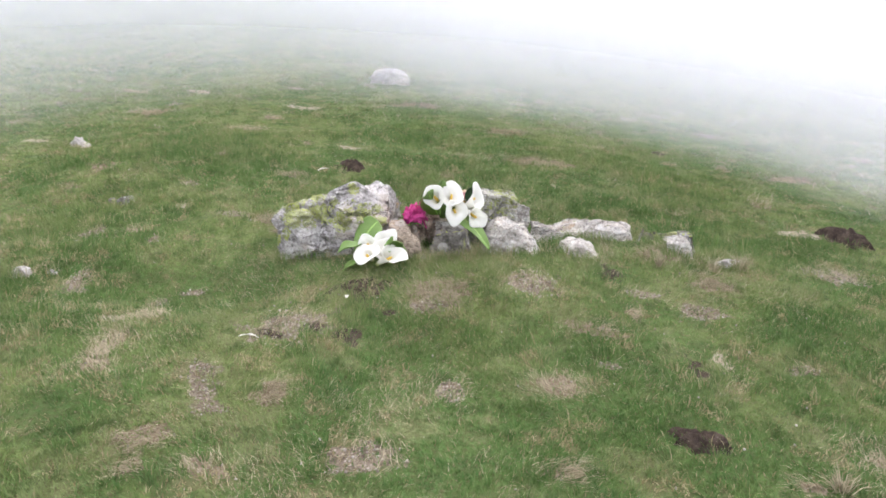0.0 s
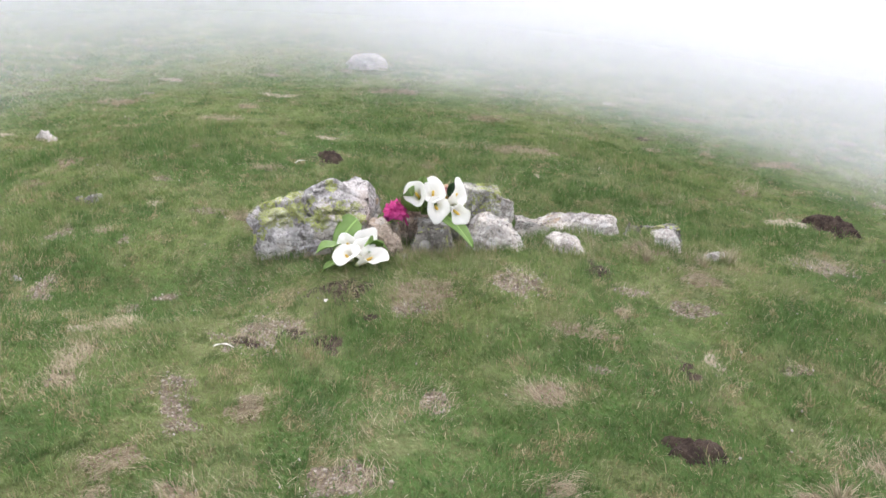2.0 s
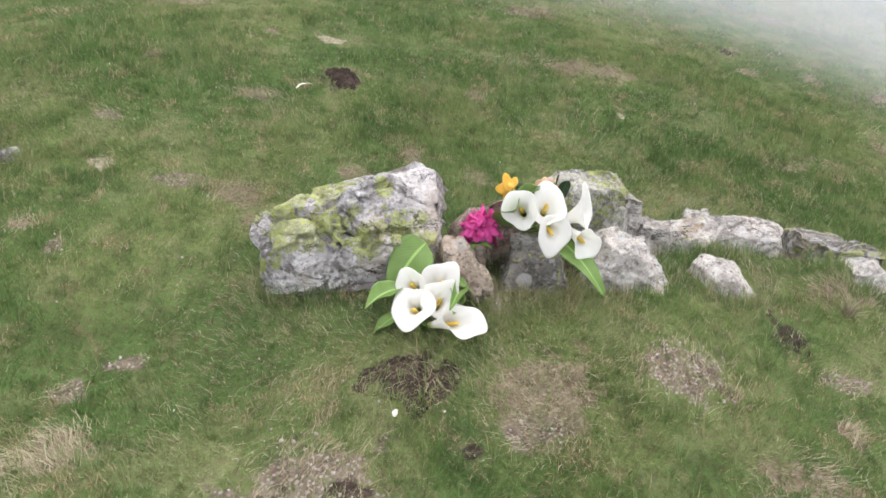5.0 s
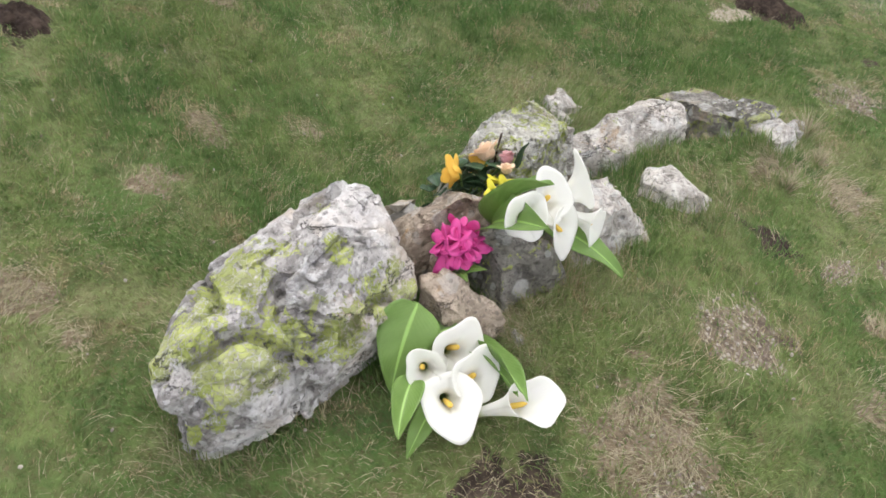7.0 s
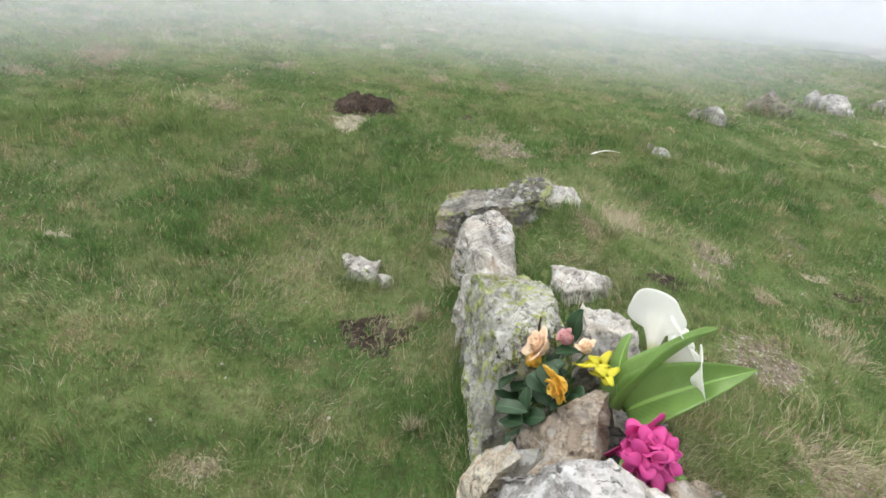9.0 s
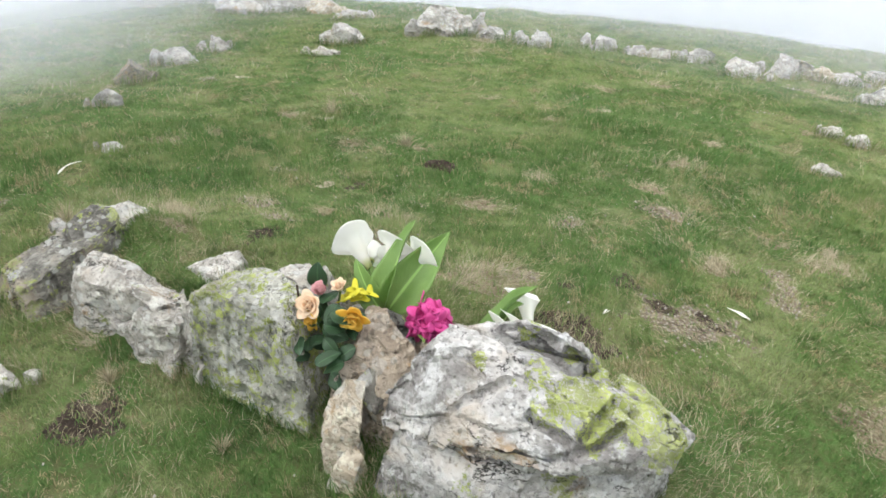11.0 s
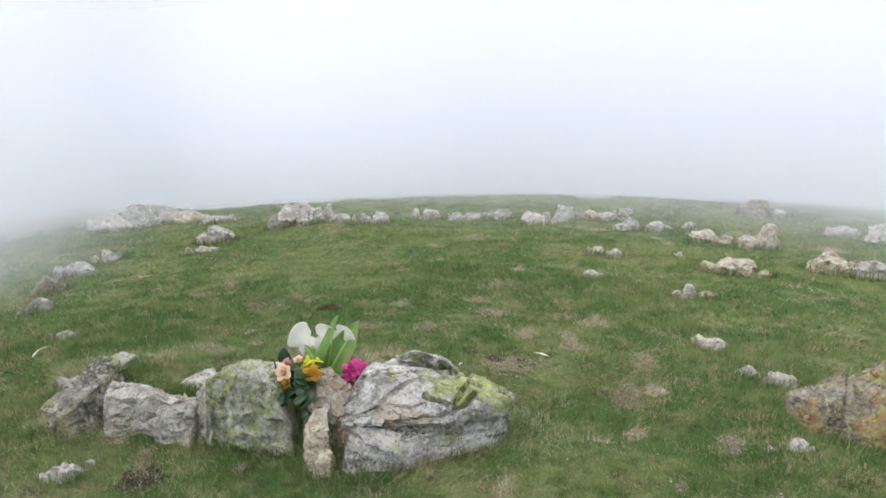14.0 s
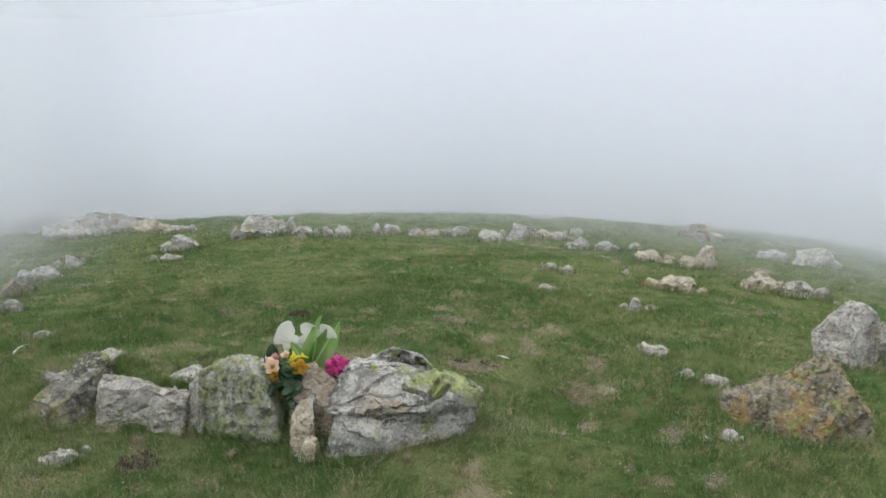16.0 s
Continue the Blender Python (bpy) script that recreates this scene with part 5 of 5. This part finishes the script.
for k in range(7):
    at = Vector((0.150, 0.075, 0.222)) + Vector((rnd.uniform(-0.03, 0.03), rnd.uniform(-0.02, 0.02), rnd.uniform(-0.012, 0.025)))
    bloom(roses, O3, at, (rnd.uniform(-0.5, 0.5), rnd.uniform(-0.4, 0.4), 1), 0.019, 1, 1.2, YELLOW, 60 + k, "tiny lemon-yellow flower")
for k in range(26):
    a = rnd.uniform(0, 6.28)
    low = k < 12
    c = Vector((0.15, 0.19, 0.15)) if low else Vector((0.165, 0.13, 0.205))
    c += Vector((rnd.uniform(-0.06, 0.05), rnd.uniform(-0.02, 0.04) if low else rnd.uniform(-0.05, 0.05), rnd.uniform(-0.05, 0.05) if low else rnd.uniform(-0.02, 0.035)))
    d = Vector((math.cos(a), math.sin(a), rnd.uniform(-0.7, 0.2))).normalized() * rnd.uniform(0.045, 0.065)
    part("leaf", shift(leaf(c - d * 0.5, c + Vector((0, 0, 0.008)), c + d * 0.5, rnd.uniform(0.032, 0.045), (rnd.uniform(-0.3, 0.3), rnd.uniform(0.1, 0.7), 0.7), 0.2, 0.002, 90 + k, 0.75), O3), ROSE_LEAF, roses)
part("leaf", shift(leaf((0.245, 0.10, 0.22), (0.25, 0.10, 0.27), (0.255, 0.085, 0.29), 0.05, (-0.3, 0.9, 0.3), 0.1, 0.002, 77, 0.75), O3), ROSE_LEAF, roses)
part("twig", shift(tube(bend((0.235, 0.165, 0.20), (0.245, 0.17, 0.235), (0.25, 0.165, 0.275), 6), [0.0025] * 7, 6), O3), TWIG, roses, "dark woody twig")

O4 = Vector((0.0, 0.0, 0.13))
pink = empty_thing("pink_flower_head", O4, "cluster of bright magenta petals on a green stalk between stones", "flowers", "flower bunches")
part("stem", shift(tube(bend((-0.03, -0.01, 0.14), (-0.02, -0.03, 0.16), (0.0, 0.0, 0.175), 8), [0.003] * 9, 7), O4), STEM, pink)
rnd = random.Random(11)
for k in range(15):
    z = 1 - 1.7 * (k + 0.5) / 15
    a = k * 2.399
    d = Vector((math.sqrt(max(0, 1 - z * z)) * math.cos(a), math.sqrt(max(0, 1 - z * z)) * math.sin(a), z))
    d = (d + Vector((0, 0, 0.25))).normalized()
    at = Vector((-0.002, 0.002, 0.18)) + Vector((d.x * 0.036, d.y * 0.036, d.z * 0.030))
    bloom(pink, O4, at, d, rnd.uniform(0.026, 0.044), 2, rnd.uniform(0.7, 1.6), PINK, 200 + k, "magenta floret", "floret")
for k, (base, tip) in enumerate([((-0.02, -0.03, 0.15), (0.02, -0.06, 0.155)), ((-0.025, -0.02, 0.145), (-0.03, -0.06, 0.15)), ((0.0, 0.03, 0.16), (-0.03, 0.06, 0.17))]):
    mid = (Vector(base) + Vector(tip)) / 2 + Vector((0, 0, 0.01))
    part("leaf", shift(leaf(base, mid, tip, 0.022, (0, 0, 1), 0.2, 0.001, 130 + k), O4), CALLA_LEAF, pink)


def fallen_petal(x, y, length, width, turn, label, name="fallen_petal", category="petal"):
    z = gz(x, y) + 0.022
    bm = leaf((-length / 2, 0, 0), (0, length * 0.18, 0.012), (length / 2, 0, 0), width, (0, 0, 1), 0.5, 0.002, int(100 * length))
    ob = new(name, finish(bm, name, FALLEN))
    ob.matrix_world = pose(x, y, z, 0, 0, turn)
    return tagged(ob, label, category, "fallen petals" if category == "petal" else "")


fallen_petal(-0.261, -0.524, 0.024, 0.012, 70, "small white petal fallen on the turf")
fallen_petal(-0.575, -0.807, 0.075, 0.011, -15, "long curled white petal fallen on the turf")
fallen_petal(2.03, -0.36, 0.13, 0.011, -80, "long pale withered leaf curled on the turf", "fallen_leaf", "leaf")
fallen_petal(-0.572, 1.42, 0.10, 0.012, 50, "narrow white petal fallen on the turf")


# ---- grass, straw and pebbles ----
STONES_AT = [(-0.35, 0.08, 0.30, 0.18), (0.35, 0.2, 0.15, 0.09), (0.4, -0.03, 0.13, 0.08), (0.06, 0.1, 0.1, 0.12), (0.8, 0.23, 0.24, 0.08), (1.17, 0.22, 0.07, 0.22), (0.72, -0.04, 0.09, 0.08),
             (-1.9, -0.5, 0.24, 0.22), (-2.33, -1.42, 0.14, 0.12), (-0.07, -0.07, 0.08, 0.07)]


def bareness(x, y):
    m = np.ones_like(x)
    for n, p in enumerate(PATCHES):
        near = (np.abs(x - p[0]) < 2 * p[2]) & (np.abs(y - p[1]) < 2 * p[3])
        if near.any():
            q = patch_reach(x[near], y[near], p, n)
            m[near] = np.minimum(m[near], np.clip((q - 0.55) / 0.6, 0.15 if p[4] == "soil" else 0.42, 1))
    for cx, cy, rx, ry in STONES_AT:
        m[np.hypot((x - cx) / rx, (y - cy) / ry) < 0.85] = 0
    for x0, y0, w, *_ in RING:
        m[np.hypot(x - x0, y - y0) < 0.36 * w] = 0
    return m


def scatter(count, r0, r1, seed, power=0.5):
    g = np.random.default_rng(seed)
    r = r0 + (r1 - r0) * g.random(count) ** power
    a = 2 * math.pi * g.random(count)
    return g, r * np.cos(a), r * np.sin(a)


def blades(name, label, category, material, g, x, y, length, width, lean, bent=True, lift=0.0, spread=4.2, heading=None):
    """Many blades in one mesh: each a narrow tapering strip that leans and bends over."""
    n = len(x)
    z = ground_z(x, y) - 0.004 + lift
    turn = 2 * math.pi * g.random(n)
    comb = 2 * math.pi * vnoise(x, y, 2.2, 21) * 1.6
    d = (comb if heading is None else heading) + (g.random(n) - 0.5) * spread
    dx, dy = np.cos(d), np.sin(d)
    sx, sy = np.cos(turn), np.sin(turn)
    out = np.sin(lean) * length
    up = np.cos(lean) * length
    base = np.stack([x, y, z], 1)
    side = np.stack([sx, sy, 0 * x], 1) * (width / 2)[:, None]
    tip = base + np.stack([dx * out, dy * out, up], 1)
    if bent:
        midp = base + np.stack([dx * out * 0.33, dy * out * 0.33, up * 0.62], 1)
        co = np.stack([base - side, base + side, midp + side * 0.8, midp - side * 0.8, tip], 1).reshape(-1, 3)
        k = 5 * np.arange(n)[:, None]
        loops = np.concatenate([k + [0, 1, 2, 3], k + [3, 2, 4]], 1).ravel()
        starts = np.stack([7 * np.arange(n), 7 * np.arange(n) + 4], 1).ravel()
        totals = np.tile([4, 3], n)
    else:
        co = np.stack([base - side, base + side, tip], 1).reshape(-1, 3)
        loops = np.arange(3 * n)
        starts, totals = 3 * np.arange(n), np.full(n, 3)
    me = bpy.data.meshes.new(name)
    me.vertices.add(len(co))
    me.vertices.foreach_set("co", co.ravel().astype(np.float32))
    me.loops.add(len(loops))
    me.loops.foreach_set("vertex_index", loops.astype(np.int32))
    me.polygons.add(len(starts))
    me.polygons.foreach_set("loop_start", starts.astype(np.int32))
    me.polygons.foreach_set("loop_total", totals.astype(np.int32))
    me.update(calc_edges=True)
    me.materials.append(material)
    return tagged(new(name, me), label, category, kind="stuff")


def blade_size(r):
    return 0.023 + 0.0026 * r, 0.0019 + 0.0012 * r


def sward(name, r0, r1, seed, bent, material, cover=2.3):
    """Grass over a ring of the hillside; blades grow wider and fewer outwards, with no break in between."""
    rs = np.linspace(r0, r1, 200)
    ln, wd = blade_size(rs)
    dens = cover * np.minimum(1, 3.0 / np.maximum(rs, 0.1)) * (1.0 if bent else 1.35) / (ln * wd) * 2 * math.pi * rs
    cum = np.concatenate([[0], np.cumsum(0.5 * (dens[1:] + dens[:-1]) * np.diff(rs))])
    count = int(cum[-1])
    g = np.random.default_rng(seed)
    r = np.interp(g.random(count) * cum[-1], cum, rs)
    a = 2 * math.pi * g.random(count)
    x, y = r * np.cos(a), r * np.sin(a)
    tuft = vnoise(x, y, 7, 13) * 0.6 + vnoise(x, y, 19, 15) * 0.4
    thick = vnoise(x, y, 1.7, 17)
    keep = g.random(count) < bareness(x, y) * np.clip(0.3 + 1.3 * tuft, 0.25, 1)
    x, y, r, tuft, thick = x[keep], y[keep], r[keep], tuft[keep], thick[keep]
    n = len(x)
    ln, wd = blade_size(r)
    ln = ln * (0.4 + 0.8 * tuft) * (0.7 + 0.6 * thick) * (0.7 + 0.6 * g.random(n))
    blades(name, "short green pasture grass with yellowed blades", "grass", material, g, x, y, ln, wd * (0.7 + 0.6 * g.random(n)), (0.35 if bent else 0.65) + 0.85 * g.random(n), bent)


def tufts(r1, count, each, seed):
    """Tussocks of the near turf: fans of fine blades that spread from a common root, taller where the turf is lush."""
    g, cx, cy = scatter(count, 0.02, r1, seed)
    lush = 0.6 * vnoise(cx, cy, 1.9, 17) + 0.4 * vnoise(cx, cy, 6.5, 19)
    keep = g.random(count) < bareness(cx, cy) * np.clip(2.6 * lush - 0.45, 0.12, 1)
    cx, cy, lush = cx[keep], cy[keep], lush[keep]
    size = (0.5 + 1.1 * g.random(len(cx)) ** 2) * (0.45 + 1.15 * lush)
    num = np.maximum(5, (each * (0.5 + g.random(len(cx)))).astype(int))
    own = np.repeat(np.arange(len(cx)), num)
    n = len(own)
    out, way = np.abs(g.normal(0, 0.6, n)), 2 * math.pi * g.random(n)
    x, y = cx[own] + 0.020 * size[own] * out * np.cos(way), cy[own] + 0.020 * size[own] * out * np.sin(way)
    far = 1 + 0.35 * np.hypot(x, y)
    length = 0.038 * size[own] * (0.55 + 0.65 * g.random(n))
    blades("grass", "tussocks of fine green blades in the pasture", "grass", GRASS, g, x, y, length, 0.0015 * far * (0.7 + 0.6 * g.random(n)), 0.2 + 0.65 * out * (0.6 + 0.8 * g.random(n)), True, 0.0, 1.4, way)


sward("grass", 0.02, 2.0, 31, True, GRASS, 1.9)
tufts(2.6, 24000, 12, 35)
sward("grass", 2.0, 5.0, 32, False, GRASS)
sward("grass", 5.0, 11.0, 33, False, FAR_GRASS)


def litter(count, r0, r1, seed, length, width, lean0, lean1, need):
    """Dead stalks, thickest on the bare patches and at the stones' feet."""
    g, x, y = scatter(count, r0, r1, seed, 0.5)
    b = bareness(x, y)
    feet = np.zeros_like(x)
    for cx, cy, rx, ry in STONES_AT:
        q = np.hypot((x - cx) / (rx + 0.05), (y - cy) / (ry + 0.05))
        feet = np.maximum(feet, np.where((q > 0.85) & (q < 1.5), 1.6 - q, 0))
    dry = np.clip((vnoise(x, y, 3.1, 41) * 0.6 + vnoise(x, y, 9, 43) * 0.4 - need) * 4, 0, 1)
    keep = (g.random(count) < np.maximum(dry, np.maximum(0.5 * feet, np.where(b < 0.3, 0.12, 0.85 * (b < 0.7))))) & (b > 0)
    x, y = x[keep], y[keep]
    n = len(x)
    ln = length * (0.4 + 1.1 * g.random(n))
    blades("straw", "dry straw-coloured dead grass on the turf", "dead grass", STRAW, g, x, y, ln, width * (0.7 + 0.6 * g.random(n)), lean0 + (lean1 - lean0) * g.random(n), True, 0.006, 2.6)


litter(110000, 0.0, 2.2, 51, 0.036, 0.0012, 0.75, 1.5, 0.52)
litter(90000, 2.0, 7.0, 52, 0.055, 0.0036, 0.7, 1.4, 0.48)
litter(1200, 0.2, 3.0, 53, 0.085, 0.0014, 0.7, 1.4, 0.5)


def thatch():
    """Dead grass lying in matted, combed sheets over the dry patches."""
    g = np.random.default_rng(57)
    xs, ys = [], []
    for p in PATCHES:
        share = {"dry": 26000, "red": 9000, "gravel": 5000, "pale": 4000, "soil": 700}[p[4]] * (1 if math.hypot(p[0], p[1]) < 2 else 0.45)
        n = int(share * 4 * p[2] * p[3])
        x, y = p[0] + p[2] * g.normal(0, 0.62, n), p[1] + p[3] * g.normal(0, 0.62, n)
        keep = vnoise(x, y, 23, 61) > 0.3
        xs.append(x[keep]), ys.append(y[keep])
    x, y = np.concatenate(xs), np.concatenate(ys)
    clear = bareness(x, y) > 0
    x, y = x[clear], y[clear]
    n, far = len(x), 1 + 0.4 * np.hypot(x, y)
    blades("straw", "matted dead grass lying over bare patches", "dead grass", STRAW, g, x, y, 0.045 * (0.5 + 0.9 * g.random(n)), 0.0011 * far * (0.7 + 0.6 * g.random(n)), 1.1 + 0.45 * g.random(n), True, 0.002 + 0.012 * g.random(n), 1.5)


thatch()


def straw_tussocks():
    """Standing clumps of bleached grass that the animals left."""
    g = np.random.default_rng(59)
    for cx, cy, size in ((1.30, -0.13, 0.08), (1.47, 0.0, 0.11), (1.04, -0.17, 0.06), (1.75, -1.70, 0.10), (1.12, -1.50, 0.08), (-0.42, 0.33, 0.05), (0.28, 0.42, 0.05), (0.70, 0.41, 0.05)):
        n = 110
        way, out = 2 * math.pi * g.random(n), np.abs(g.normal(0, 0.5, n))
        x, y = cx + 0.35 * size * out * np.cos(way), cy + 0.35 * size * out * np.sin(way)
        blades("straw_tussock", "clump of bleached standing grass", "dead grass", STRAW, g, x, y, size * (0.5 + 0.7 * g.random(n)), np.full(n, 0.0014 + 0.0008 * math.hypot(cx, cy)), 0.3 + 0.9 * out, True, 0.0, 1.0, way)


straw_tussocks()


def skirts():
    """Longer grass and dead stalks left ungrazed along the feet of the stones."""
    g = np.random.default_rng(71)
    for name, label, cat, material, share, ln, wd, lo, hi in (("grass", "longer grass at the feet of stones", "grass", GRASS, 800, 0.056, 0.0022, 0.1, 0.85),
                                                              ("straw", "dead grass stalks at the feet of stones", "dead grass", STRAW, 480, 0.066, 0.0013, 0.5, 1.4)):
        xs, ys, ls = [], [], []
        for pts in FEET:
            ring = np.array(pts + pts[:1])
            for p, q in zip(ring, ring[1:]):
                run = float(np.hypot(*(q - p)))
                far = float(np.hypot(*p))
                n = int(share * run * (1 if far < 3 else 0.5))
                t = g.random(n)[:, None]
                nrm = np.array([q[1] - p[1], p[0] - q[0]]) / max(run, 1e-6)
                at = p + t * (q - p) + nrm * (np.abs(g.normal(0, 0.022, n)) - 0.008)[:, None]
                keep = vnoise(at[:, 0], at[:, 1], 9, 33 if name == "straw" else 35) > 0.38
                xs.append(at[keep, 0]), ys.append(at[keep, 1]), ls.append(np.full(keep.sum(), 1 if far < 3 else 1.3))
        x, y, k = np.concatenate(xs), np.concatenate(ys), np.concatenate(ls)
        n = len(x)
        blades(name, label, cat, material, g, x, y, ln * k * (0.45 + 0.9 * g.random(n)), wd * k * k * (0.7 + 0.6 * g.random(n)), lo + (hi - lo) * g.random(n), True)


skirts()


def pebbles():
    g = np.random.default_rng(61)
    rnd = random.Random(61)
    bm = bmesh.new()
    for n, p in enumerate(PATCHES):
        if p[4] not in ("gravel", "dry", "pale"):
            continue
        for _ in range(int((40 if p[4] == "gravel" else 6) * min(2.0, p[2] * p[3] / 0.01))):
            x, y = p[0] + p[2] * rnd.uniform(-1, 1), p[1] + p[3] * rnd.uniform(-1, 1)
            if math.hypot((x - p[0]) / p[2], (y - p[1]) / p[3]) > 1.05:
                continue
            r = rnd.uniform(0.002, 0.0065)
            made = bmesh.ops.create_icosphere(bm, subdivisions=1, radius=r)
            m = Matrix.Translation((x, y, gz(x, y) + 0.002)) @ Euler((rnd.random() * 3, rnd.random() * 3, rnd.random() * 3)).to_matrix().to_4x4() @ Matrix.Diagonal((1, rnd.uniform(0.6, 1), rnd.uniform(0.5, 0.8), 1))
            bmesh.ops.transform(bm, matrix=m, verts=made["verts"])
    for _ in range(800):
        a, d = rnd.uniform(0, 6.283), 4.5 * rnd.random() ** 0.6
        x, y = d * math.cos(a), d * math.sin(a)
        made = bmesh.ops.create_icosphere(bm, subdivisions=1, radius=rnd.uniform(0.002, 0.0055))
        m = Matrix.Translation((x, y, gz(x, y) + 0.012)) @ Euler((rnd.random() * 3, rnd.random() * 3, rnd.random() * 3)).to_matrix().to_4x4() @ Matrix.Diagonal((1, rnd.uniform(0.5, 1), 0.6, 1))
        bmesh.ops.transform(bm, matrix=m, verts=made["verts"])
    k = Nodes("pebble")
    mat = k.done(k.mix(k.random(), (0.18, 0.15, 0.12), (0.56, 0.52, 0.47)), 0.85, 0.2)
    tagged(new("pebbles", finish(bm, "pebbles", mat, False)), "loose grey and tan pebbles on bare earth", "pebbles", kind="stuff")


pebbles()
